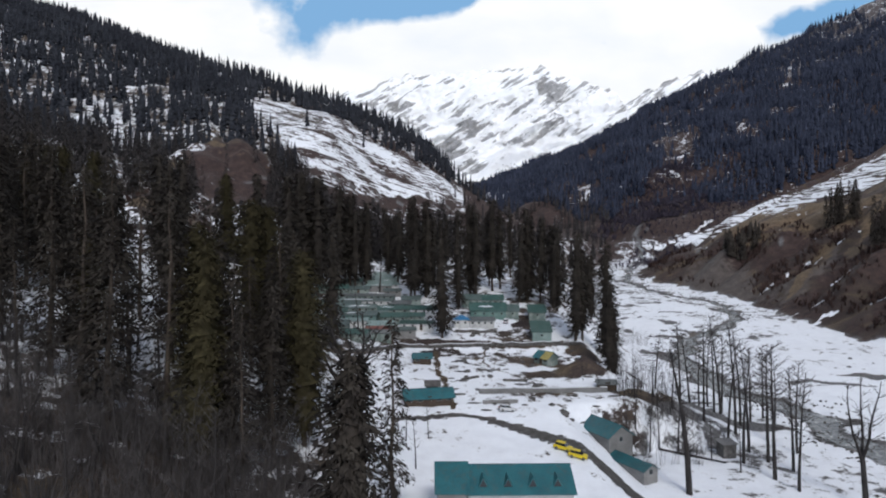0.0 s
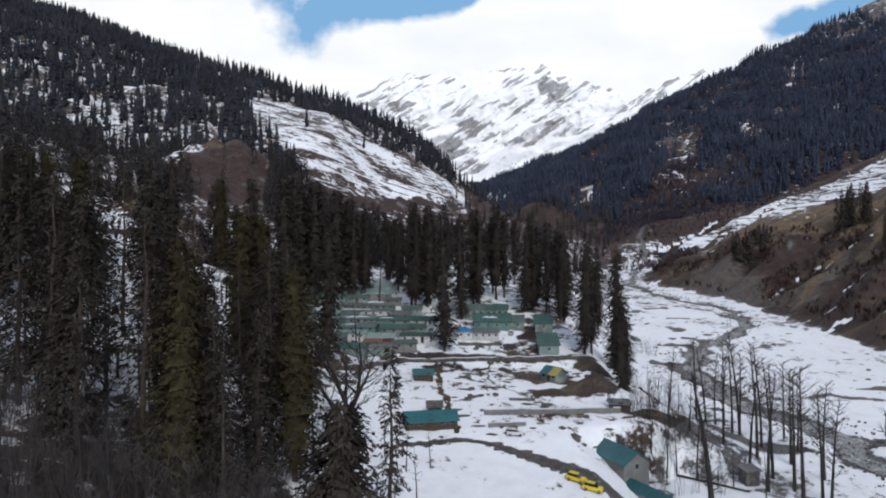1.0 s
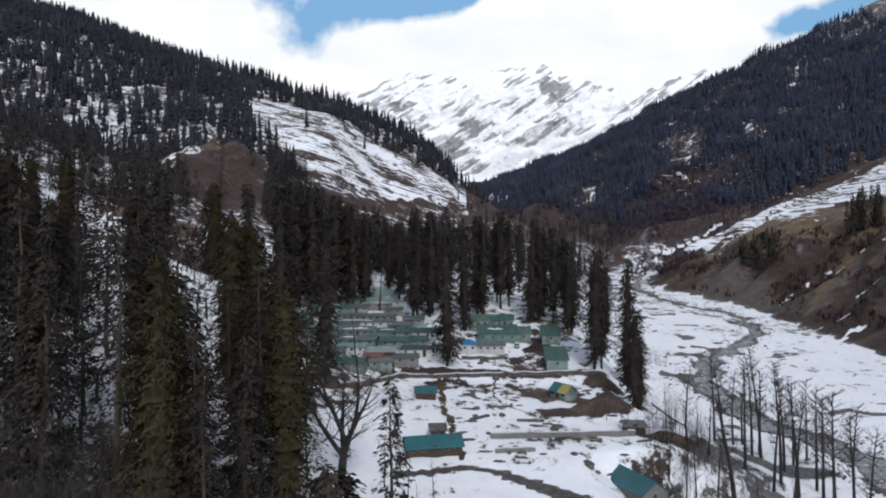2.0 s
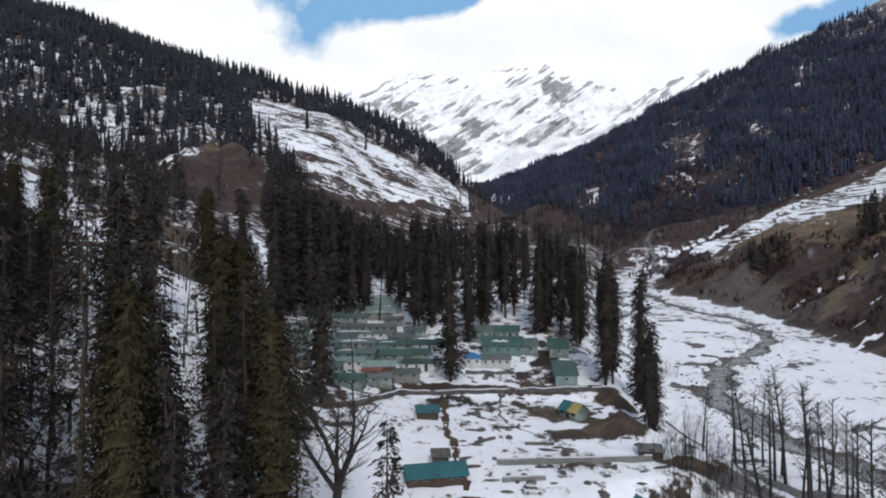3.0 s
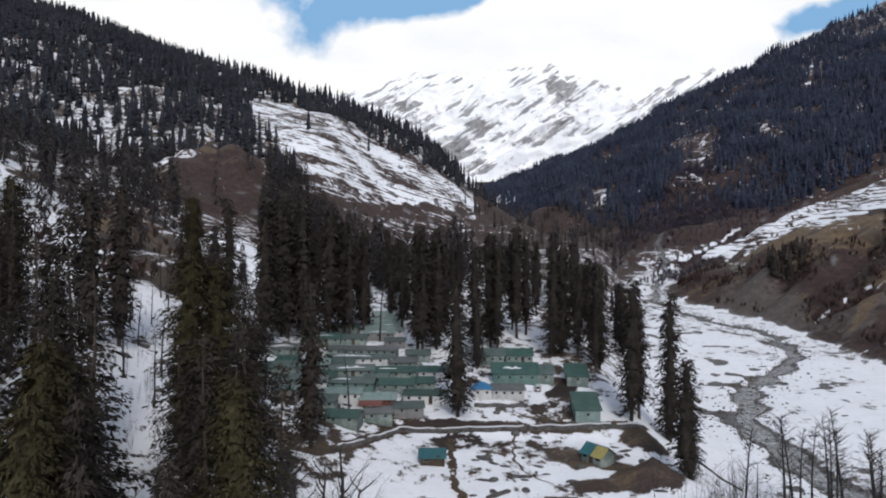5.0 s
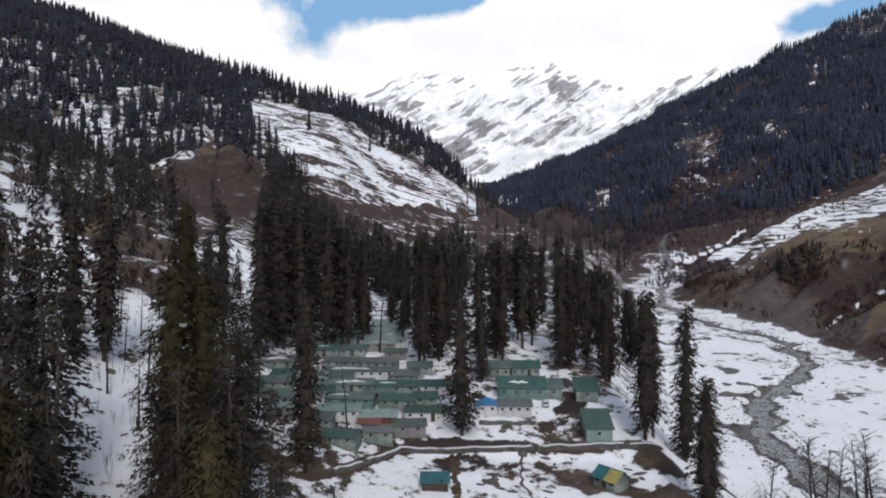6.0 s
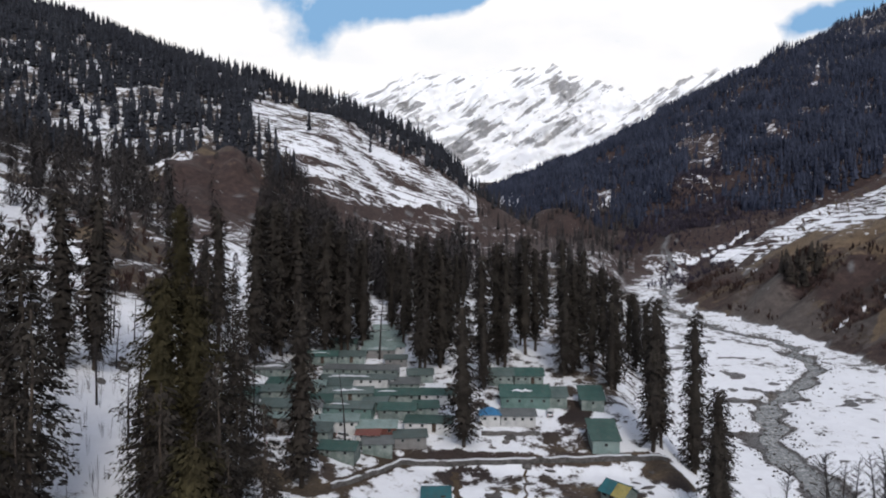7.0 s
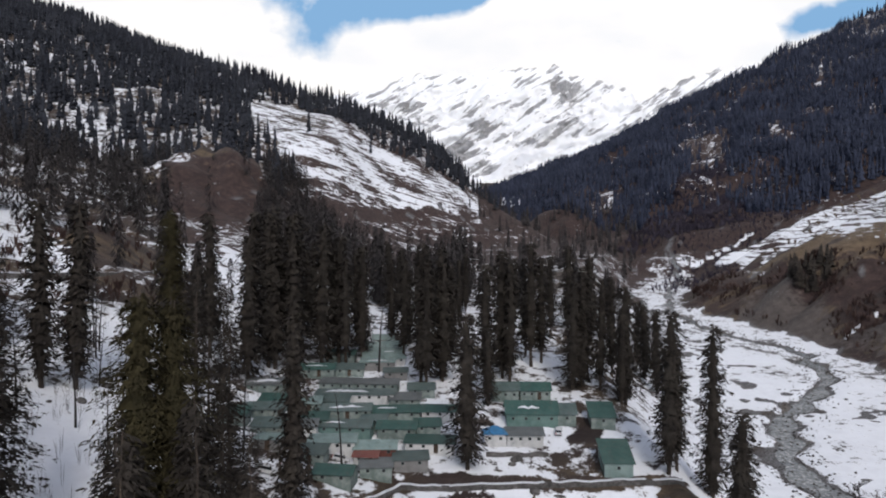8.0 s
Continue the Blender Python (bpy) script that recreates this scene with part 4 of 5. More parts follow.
for x, y, s in [(47.3, 180.5, 0.72), (49.4, 183.5, 0.6)]:
    copy_thing(kinds[0], stand(x, y, s) @ Matrix.Diagonal((1.25, 1.25, 1, 1)))
placed = [(o.matrix_world.translation.x, o.matrix_world.translation.y) for o in scene.objects if o.name.startswith("conifer_tree")]


def free(x, y, gap):
    return all((x - a) ** 2 + (y - b) ** 2 > gap * gap for a, b in placed)


def scatter(count, x0, x1, y0, y1, gap, where, low, high, stock, tall):
    done = tries = 0
    random.seed(count * 7 + int(y0))
    while done < count and tries < count * 60:
        tries += 1
        x, y = random.uniform(x0, x1), random.uniform(y0, y1)
        if where(x, y) and free(x, y, gap):
            placed.append((x, y))
            k = random.randrange(len(stock))
            copy_thing(stock[k], stand(x, y, random.uniform(low, high) / tall[k]))
            done += 1


scatter(28, -62, 76, 266, 345, 5.5, lambda x, y: x < terrace_edge(y) + 2 and not (-32 < x < -18 and y < 285), 23, 33, kinds, TALL)

# forest on the near slope beside the camera's way
GROUP_SLOPE = "conifers on the steep near slope"
NEAR = "broad olive-dark conifer on the steep snowy slope"
slope_kinds = [conifer(stand(-47, 155, 1, 30), 39, 6.6, 21, NEAR, GROUP_SLOPE, M_OLIVE, 1.4, 0.08, 0.5, 0.36, True),
               conifer(stand(-58, 136, 1, 70), 34, 5.4, 22, NEAR, GROUP_SLOPE, M_NEEDLE, 1.1, 0.12, 0.5, 0.45, True),
               conifer(stand(-32, 139, 1, 110), 34, 5.2, 23, NEAR, GROUP_SLOPE, M_NEEDLE, 0.68, 0.16, 0.55, 0.36, True)]
SLOPE_STOCK = [slope_kinds[1], slope_kinds[2], slope_kinds[2], slope_kinds[0]]
conifer(stand(-9.7, 66, 1, 70), 33, 5.6, 24, "dense dark conifer beside the snowy meadow", GROUP_SLOPE, M_NEEDLE, 1.9, 0.02, 0.42, 0.34, True)
placed += [(-47, 155), (-9.7, 66), (-58, 136), (-32, 139)]
for x, y, h, k in [(-44, 159, 38, 0), (-42, 176, 31, 2), (-38.5, 164, 27, 1), (-30, 150, 26, 2), (-64, 150, 42, 1), (-75, 157, 40, 2), (-36, 132, 29, 1), (-27, 128, 28, 2), (-33, 99, 31, 2), (-36.5, 106, 33, 1), (-30, 95, 28, 2), (-39.5, 113, 34, 2), (-45.5, 122.5, 40, 2), (-28, 104, 30, 1), (-29.5, 107.5, 26, 2), (-44.5, 102, 41, 2), (-53.6, 101, 40, 1), (-62, 108, 40, 2), (-70, 113, 38, 1)]:
    copy_thing(slope_kinds[k], stand(x, y, h / (39, 34, 34)[k]))
    placed.append((x, y))
scatter(46, -140, -16, 106, 255, 5.5,
        lambda x, y: x < -0.19 * y - 2.5 and x > -0.72 * y - 4 and not inside(np.array(x), np.array(y), GULLY) and not (x > -60 and y > 180) and not inside(np.array(x), np.array(y), SNOW_SLOPES[3]) and not inside(np.array(x), np.array(y), SNOW_GAP) and not inside(np.array(x), np.array(y), CLEAR_WAY),
        24, 38, SLOPE_STOCK, [34, 34, 34, 39])
for x, y, h in [(-41, 107.5, 37), (-37.5, 98.5, 35)]:
    copy_thing(slope_kinds[0], stand(x, y, h / 39))
    placed.append((x, y))


# ---------- far forest ----------
def fir(tiers, sides, rnd, blades=0):
    """A small fir one metre tall: overlapping ragged skirts, and hanging sprays of needles that break their outline."""
    v, f = [], []
    for i in range(0 if blades else tiers):
        top, low = 1 - 0.86 * i / tiers, 1 - 0.86 * (i + 1.55) / tiers
        wide = 0.115 * ((i + 1) / tiers) ** 0.75
        n = len(v)
        v.append((0, 0, top))
        for k in range(sides):
            a = 6.283 * (k + rnd.uniform(-0.3, 0.3)) / sides
            r = wide * rnd.uniform(0.6, 1.25)
            v.append((r * math.cos(a), r * math.sin(a), max(0.02, low + rnd.uniform(-0.05, 0.05))))
        f += [(n, n + 1 + k, n + 1 + (k + 1) % sides) for k in range(sides)]
    lobes = [[rnd.uniform(0.5, 1.2) for _ in range(6)] for _ in range(9)]
    for i in range(blades):
        h = 0.06 + 0.92 * (i / blades)
        a = rnd.uniform(0, 6.283)
        r = 0.125 * (1 - h) ** 0.5 * min(1, (h + 0.06) / 0.22) * rnd.uniform(0.5, 1.1) * lobes[int(h * 9)][int(a * 0.954) % 6] + 0.012
        c, q, w = math.cos(a), math.sin(a), rnd.uniform(0.004, 0.010)
        k, t = rnd.uniform(0.1, 0.5), rnd.uniform(-0.008, 0.008)
        n = len(v)
        v += [(k * r * c, k * r * q, h + 0.01), (0.7 * r * c - w * q, 0.7 * r * q + w * c, h - 0.012 - 0.2 * r + t), (r * c, r * q, h - 0.015 - 0.7 * r), (0.7 * r * c + w * q, 0.7 * r * q - w * c, h - 0.012 - 0.2 * r - t)]
        f += [(n, n + 3, n + 1), (n + 1, n + 3, n + 2)]
    n = len(v)
    v += [(0.012, 0, -0.03), (-0.008, 0.01, -0.03), (-0.008, -0.01, -0.03), (0, 0, 0.4)]
    f += [(n, n + 1, n + 3), (n + 1, n + 2, n + 3), (n + 2, n, n + 3)]
    return np.array(v), np.array(f)


def forest(name, label, xs, ys, low, high, tiers, sides, seed, mat, broad=1.0, blades=0):
    r, rnd = np.random.RandomState(seed), random.Random(seed)
    zs = height(xs, ys)
    shapes = [fir(tiers, sides, rnd, blades) for _ in range(6)]
    vs, fs, n = [], [], 0
    pick = r.randint(0, 6, len(xs))
    tall = r.uniform(low, high, len(xs)) * r.choice([0.6, 0.85, 1.0, 1.0], len(xs))
    turn, wide = r.uniform(0, 6.283, len(xs)), r.uniform(0.8, 1.25, len(xs))
    for i in range(len(xs)):
        v, f = shapes[pick[i]]
        c, s = math.cos(turn[i]), math.sin(turn[i])
        w = tall[i] * wide[i] * broad
        vs.append(np.stack([xs[i] + w * (c * v[:, 0] - s * v[:, 1]), ys[i] + w * (s * v[:, 0] + c * v[:, 1]), zs[i] - 0.3 + tall[i] * v[:, 2]], -1))
        fs.append(f + n)
        n += len(v)
    ob = bulk(name, np.concatenate(vs), np.concatenate(fs), mat)
    return tagged(ob, label, "forest", kind="stuff")


def seeds(count, x0, x1, y0, y1, seed, keep):
    r = np.random.RandomState(seed)
    x, y = r.uniform(x0, x1, count), r.uniform(y0, y1, count)
    ok = keep(x, y, r.uniform(0, 1, count))
    return x[ok], y[ok]


def left_wood(x, y, u):
    clump = 0.62 + 0.0006 * (y - 500) + 0.42 * lump(x, y, 90, 51) + 0.3 * lump(x, y, 35, 52)
    open_hill = inside(x, y, OPEN_SLOPE) | inside(x, y, LOW_SLOPE) | inside(x, y + 12, OPEN_SLOPE)
    snow = inside(x, y, SNOW_SLOPES[0]) | inside(x, y, SNOW_SLOPES[1]) & (u > 0.34) | inside(x, y, SNOW_SLOPES[2]) | inside(x, y, SNOW_SLOPES[3])
    knoll = inside(x, y, KNOLL_FACE)
    return (u < clump) & ~(open_hill & (u > 0.007)) & ~(knoll & (u > 0.03)) & ~(inside(x, y, MOUND) & (u > 0.05)) & ~(inside(x, y, LEFT_SNOW) & (u > 0.22)) & ~(inside(x, y, SNOW_GAP) & (u > 0.1)) & ~(snow & (u > 0.12)) & (x > -0.86 * y - 40) & (x < 10)


def crest_wood(x, y, u):
    z = height(x, y)
    return (z - height(x, y + 25) > -6) & (x < 60) & (u < 0.9)


x, y = seeds(2300, -420, 20, 250, 640, 61, lambda x, y, u: left_wood(x, y, u * np.interp(y, [250, 420, 560], [1.1, 1.0, 0.95])) & ~((x > -66) & (y < 350)))
x3, y3 = seeds(1500, -192, -80, 460, 690, 67, lambda x, y, u: inside(x, y, FOOT_WOOD) & (u < 0.62 + 0.5 * lump(x, y, 16, 57)))
forest("foot_slope_forest", "dark conifer wood at the foot of the snowfield", x3, y3, 15, 27, 6, 5, 68, M_MID_NEEDLE, 1.3, 110)
near = y < 440
forest("near_slope_forest", "dark conifer forest on the snowy hillside", x[near], y[near], 20, 38, 9, 6, 62, M_MID_NEEDLE, 1.35, 300)
forest("mid_slope_forest", "dark conifer forest higher on the snowy hillside", x[~near], y[~near], 20, 34, 6, 5, 66, M_MID_NEEDLE, 1.4, 110)
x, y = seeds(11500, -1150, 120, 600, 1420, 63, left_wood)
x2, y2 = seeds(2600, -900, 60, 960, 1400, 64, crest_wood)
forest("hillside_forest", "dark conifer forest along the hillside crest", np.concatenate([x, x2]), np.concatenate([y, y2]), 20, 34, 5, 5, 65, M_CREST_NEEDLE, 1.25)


def right_wood(x, y, u):
    z = height(x, y)
    clump = 0.86 + 0.3 * lump(x, y, 280, 53) + 0.3 * lump(x, y, 60, 54)
    meadow = (y < 880) & (x < 640)
    brown = inside(x, y, BROWN_WOOD)
    for way in SNOW_CHUTES:
        away = line_way(x, y, way)
        clump = clump - 0.85 * (away < 4 + 9 * lump(x, y, 40, 56)) - 0.45 * (away < 32 + 14 * lump(x, y, 60, 58))
    return (u < clump) & ~meadow & ~(brown & (u > 0.05)) & (z > np.interp(y, [700, 1000, 1300], [80, 78, 70])) & (z < 600 + 250 * u) & (x > np.interp(y, [700, 900, 1050, 1300], [230, 280, 190, 40])) & (x < 0.75 * y + 80)


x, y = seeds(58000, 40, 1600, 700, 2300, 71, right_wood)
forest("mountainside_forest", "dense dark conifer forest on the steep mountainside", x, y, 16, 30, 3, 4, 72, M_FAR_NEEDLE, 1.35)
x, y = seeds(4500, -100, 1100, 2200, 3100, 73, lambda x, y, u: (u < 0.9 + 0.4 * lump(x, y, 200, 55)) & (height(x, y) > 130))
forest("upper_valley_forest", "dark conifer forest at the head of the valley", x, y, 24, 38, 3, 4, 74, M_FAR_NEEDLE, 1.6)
x, y = seeds(1500, -40, 260, 345, 1100, 75, lambda x, y, u: (x < terrace_edge(y) + np.interp(y, [345, 850, 900, 1100], [6, 6, 30, 200])) & (u < np.interp(y, [345, 480, 700, 850, 1050], [0.35, 0.22, 0.15, 0.2, 0.5])) & (x > -40 + 0.1 * (y - 345)))
forest("valley_floor_forest", "conifers and scrub on the brown valley floor", x, y, 12, 32, 8, 6, 76, M_MID_NEEDLE)
x, y = seeds(1800, 190, 300, 350, 510, 77, lambda x, y, u: (np.hypot((x - 226) / 13, (y - 480) / 11) < 1) & (u < 0.75))
forest("bank_trees", "dark conifers on the bare brown bank", x, y, 9, 17, 8, 6, 78, M_NEEDLE, 1.7)


x, y = seeds(900, 240, 300, 350, 460, 79, lambda x, y, u: (np.hypot(x - 274, y - 442) < 6) & (u < 0.9) | (np.hypot(x - 286, y - 440) < 4) | (np.hypot(x - 254, y - 366) < 6) | (np.hypot(x - 262, y - 384) < 3))
forest("tall_bank_trees", "tall dark conifers standing on the bare brown bank", x, y, 20, 31, 8, 6, 80, M_NEEDLE, 1.2, 220)


# ---------- bare trees ----------
GROVE = "bare alders on the snowy river flat"
ALDER = "leafless alder with dark trunk and fine grey twigs"
alders = [bare_tree(stand(49.5, 127, 1, 0), 30, 31, "tall leafless tree with a dark mossy trunk", GROVE, 1, 46, 0.25, 0.13, 5, thick=0.023, twig_mat=M_GREY_BARK),
          bare_tree(stand(77, 190, 1, 0), 20, 32, ALDER, GROVE, 1, 32, 0.38, 0.18, 5),
          bare_tree(stand(70, 155.5, 1, 0), 25, 33, ALDER, GROVE, 1, 32, 0.38, 0.155, 5, thick=0.015),
          bare_tree(stand(80.5, 120.5, 1, 60), 27, 34, "forked leafless tree on the snowy river flat", GROVE, 3, 30, 0.4, 0.15, 5, splay=0.28, thick=0.018),
          bare_tree(stand(-19, 127, 1, 20), 26, 35, "many-stemmed leafless tree at the meadow's edge", GROVE, 6, 72, 0.3, 0.26, 6, thick=0.027, twig_mat=M_GREY_BARK, arm=0.005)]
for x, y, h in [(79.5, 190, 18), (76.4, 178.5, 22), (75, 171, 23.5), (74, 160, 24), (68.5, 144, 22), (74, 144, 22), (70.6, 134.5, 25), (72.4, 128.5, 21), (79, 168, 22), (71, 182, 21), (82, 160, 20), (73, 151, 23), (66, 160, 21), (77, 139, 20), (90, 178, 18), (84, 150, 19), (81, 184, 19), (85, 175, 18), (66, 176, 20), (88, 168, 16), (62, 185, 19)]:
    k = random.choice((1, 2))
    copy_thing(alders[k], stand(x, y, 1.18 * h / (20, 25)[k - 1]))
dead = bare_tree(stand(-25.4, 254, 1, 0), 23, 36, "dead bare trunk among the village roofs", "dead trees in the village", 1, 7, 0.5, 0.06, 1)
copy_thing(dead, stand(-26.8, 201, 0.72))
copy_thing(dead, stand(-46, 196, 0.75))
SAPLING = "thin leafless saplings in snow"
sap = bare_tree(stand(-7.5, 128, 1, 0), 9, 37, "thin leafless sapling in the snow", SAPLING, 1, 10, 0.35, 0.2, 2, "bare_sapling")
for x, y, s in [(-12, 133, 1.0), (-3, 131, 0.9), (-5, 117, 1.1), (44, 151, 1.4), (46.5, 153, 1.5), (49.4, 151, 1.6), (52, 152, 1.5), (56.3, 151.5, 1.9), (47.8, 158, 1.4), (58, 160, 1.5), (62, 146, 1.2), (54, 163, 1.4), (85.5, 120, 0.9), (65, 138, 1.3)]:
    copy_thing(sap, stand(x, y, s))
for k in range(26):
    x, y = random.uniform(-98, -60), random.uniform(150, 250)
    if inside(np.array(x), np.array(y), GULLY):
        copy_thing(sap, stand(x, y, random.uniform(1.2, 2.0)))


def thicket(name, label, spots, low, high, stems, seed, thin=0.03, mat=None):
    rnd, g = random.Random(seed), Geo()
    for x, y in spots:
        z = hz(x, y) - 0.1
        for _ in range(stems):
            a, t = rnd.uniform(0, 6.283), rnd.uniform(low, high)
            p, d = limb(g, (x + rnd.uniform(-1, 1), y + rnd.uniform(-1, 1), z), (0.15 * math.cos(a), 0.15 * math.sin(a), 1), t, thin, rnd, 0.1, 3, 3, 0.3)
            for j in range(4):
                b = rnd.uniform(0, 6.283)
                limb(g, p[rnd.randint(1, 3)], (math.cos(b), math.sin(b), rnd.uniform(0.5, 1.5)), t * rnd.uniform(0.2, 0.4), thin * 0.5, rnd, 0.2, 3, 1, 0.4)
    return tagged(link(name, g, mat or M_TWIG), label, "shrubs", kind="stuff")


rnd = random.Random(5)
spots = [(x, y) for x, y in ((rnd.uniform(-105, -12), rnd.uniform(58, 108)) for _ in range(430)) if x < -0.16 * y - 3 and x > -0.85 * y - 5]
thicket("slope_thicket", "grey leafless thicket on the steep slope", spots, 5, 13, 6, 6, 0.06, M_TWIG)
spots = [(rnd.gauss(52, 5), rnd.gauss(156, 6)) for _ in range(46)]
thicket("grove_thicket", "leafless saplings and scrub beside the river flat", spots, 5, 10, 5, 7, 0.05, M_GREY_BARK)
spots = [(rnd.gauss(86, 5), rnd.gauss(283, 6)) for _ in range(14)]
thicket("flat_thicket", "small leafless bushes on the snowy flat", spots, 3, 7, 5, 8, 0.04)
spots = [(rnd.uniform(-110, -40), rnd.uniform(150, 300)) for _ in range(160)]
thicket("hillside_thicket", "grey leafless scrub on the snowy hillside", spots, 2, 6, 5, 9, 0.04)
WOODS = "leafless trees on the steep near slope"
slope_bare = [bare_tree(stand(-26, 92, 1, 0), 15, 38, "pale leafless tree on the steep slope", WOODS, 2, 22, 0.3, 0.24, 4), bare_tree(stand(-45, 100, 1, 0), 17, 39, "pale leafless tree on the steep slope", WOODS, 1, 24, 0.3, 0.22, 4)]
for k in range(60):
    x, y = random.uniform(-92, -16), random.uniform(66, 138)
    if x < -0.17 * y - 3 and x > -0.8 * y:
        copy_thing(slope_bare[k % 2], stand(x, y, random.uniform(0.7, 1.15)))


def brush(name, label, xs, ys, low, high, blades, seed, mat, wide=0.5, thick=0.07):
    """Dense leafless brush: every bush a sheaf of thin twigs spreading upwards."""
    r = np.random.RandomState(seed)
    n = len(xs)
    zs = height(xs, ys)
    tall = r.uniform(low, high, (n, 1))
    a, tilt = r.uniform(0, 6.283, (n, blades)), r.uniform(0.05, 1, (n, blades)) * wide
    long = tall * r.uniform(0.55, 1, (n, blades))
    tip = np.stack([xs[:, None] + np.cos(a) * tilt * long, ys[:, None] + np.sin(a) * tilt * long, zs[:, None] + long * (1 - 0.35 * tilt)], -1)
    b, w = r.uniform(0, 6.283, (n, blades)), thick * long
    off = np.stack([np.cos(b) * w, np.sin(b) * w, 0 * w], -1)
    mid = tip * 0.55 + np.stack([xs, ys, zs], -1)[:, None] * 0.45
    base = np.stack([xs[:, None] + 0.1 * np.cos(a), ys[:, None] + 0.1 * np.sin(a), zs[:, None] - 0.2 + 0 * a], -1)
    v = np.stack([base, mid + off, tip, mid - off], 2).reshape(-1, 3)
    f = (np.array([(0, 1, 3), (1, 2, 3)])[None] + 4 * np.arange(n * blades)[:, None, None]).reshape(-1, 3)
    return tagged(bulk(name, v, f, mat), label, "shrubs", kind="stuff")


def bank_brush(x, y, u):
    foot = right_foot(y)
    scar = np.minimum(line_way(x, y, [(226, 540), (256, 508), (284, 470)]) / 9, np.minimum(line_way(x, y, [(200, 372), (250, 412)]) / 6, line_way(x, y, [(250, 388), (288, 425)]) / 5))
    return (x > foot + 6) & (x < foot + np.interp(y, [300, 480, 560], [110, 70, 40])) & (scar > 1) & (u < 0.5 + 0.9 * lump(x, y, 60, 19) - 0.5 * patch(x, y, 198, 462, 13, 34, 0.6))


x, y = seeds(9500, 176, 340, 200, 600, 81, bank_brush)
brush("bank_brush", "red-brown leafless brush on the bare bank", x, y, 1.5, 6, 8, 82, M_BRUSH)
x, y = seeds(9000, 120, 620, 620, 1250, 83, lambda x, y, u: (x > right_foot(y) - 30) & (height(x, y) < np.interp(y, [700, 1200], [120, 230])) & (u < 0.6 + 0.4 * lump(x, y, 70, 20)) & ~inside(x, y, SHELF_SNOW) & (x < 0.52 * y))
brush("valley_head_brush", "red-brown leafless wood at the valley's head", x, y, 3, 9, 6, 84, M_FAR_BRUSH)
x, y = seeds(2600, 190, 480, 850, 1120, 87, lambda x, y, u: inside(x, y, BROWN_WOOD))
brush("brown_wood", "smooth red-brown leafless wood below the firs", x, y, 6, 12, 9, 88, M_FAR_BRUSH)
x, y = seeds(1500, -110, -14, 52, 116, 89, lambda x, y, u: (x < -0.17 * y - 3) & (x > -0.95 * y - 8) & (u < 0.65 + 0.5 * lump(x, y, 20, 25)))
spot = seeds(420, -110, -52, 145, 262, 91, lambda x, y, u: inside(x, y, GULLY))
brush("gully_brush", "thin grey leafless saplings in the snowy gully", *spot, 2, 6, 6, 92, M_GREY_BARK, 0.3, 0.008)
brush("slope_brush", "grey-brown leafless brush on the steep near slope", x, y, 2, 7, 22, 90, M_TWIG, 0.5, 0.013)
x, y = seeds(1500, -190, -75, 225, 420, 85, lambda x, y, u: (u < 0.5 + 0.5 * lump(x, y, 40, 22)) & ((np.hypot((x + 132) / 30, (y - 300) / 55) < 1) | (x < -0.36 * y - 20) & (u < 0.3)))
brush("roadside_brush", "grey-brown leafless brush below the hillside road", x, y, 2, 6, 8, 86, M_BRUSH)

spots = [(x, y) for x, y in ((rnd.uniform(-60, 300), rnd.uniform(350, 1050)) for _ in range(520)) if x < terrace_edge(y) + (8 if y < 800 else 90) and x > -80 + 0.1 * y]
thicket("valley_scrub", "grey-brown leafless scrub on the valley floor", spots, 4, 9, 4, 11, 0.14)
spots = [(x, y) for x, y in ((rnd.uniform(-250, 20), rnd.uniform(520, 900)) for _ in range(130)) if x > -0.5 * y + 40]
thicket("open_slope_scrub", "thin leafless scrub on the snowy hillside", spots, 3, 6, 4, 12, 0.1)


# ---------- houses ----------
random.seed(77)

def roof_snow(x0, x1, slope):
    """A ragged strip of snow on a roof; slope gives y and z at a share of the way up."""
    g = Geo()
    low, wide = random.uniform(0.02, 0.5), random.uniform(0.18, 0.45)
    x = x0 + random.uniform(0, 0.5) * (x1 - x0)
    end = x + random.uniform(0.45, 1.0) * (x1 - x)
    n = max(4, int((end - x) / 0.9))
    for i in range(n + 1):
        taper = min(1, (i + 0.1) / 2.5, (n - i + 0.1) / 2.5)
        f0 = low + random.uniform(0, 0.12)
        f1 = min(0.97, f0 + wide * taper * random.uniform(0.35, 1.2))
        (ya, za), (yb, zb) = slope(f0), slope(f1)
        px = x + (end - x) * i / n
        g.v += [(px, ya, za + 0.012), (px, 0.7 * ya + 0.3 * yb, 0.7 * za + 0.3 * zb + 0.07), (px, yb, zb + 0.05), (px, yb, zb + 0.012)]
        if i:
            g.f += [((i - 1) * 4 + k, i * 4 + k, i * 4 + k + 1, (i - 1) * 4 + k + 1) for k in range(3)]
    return g


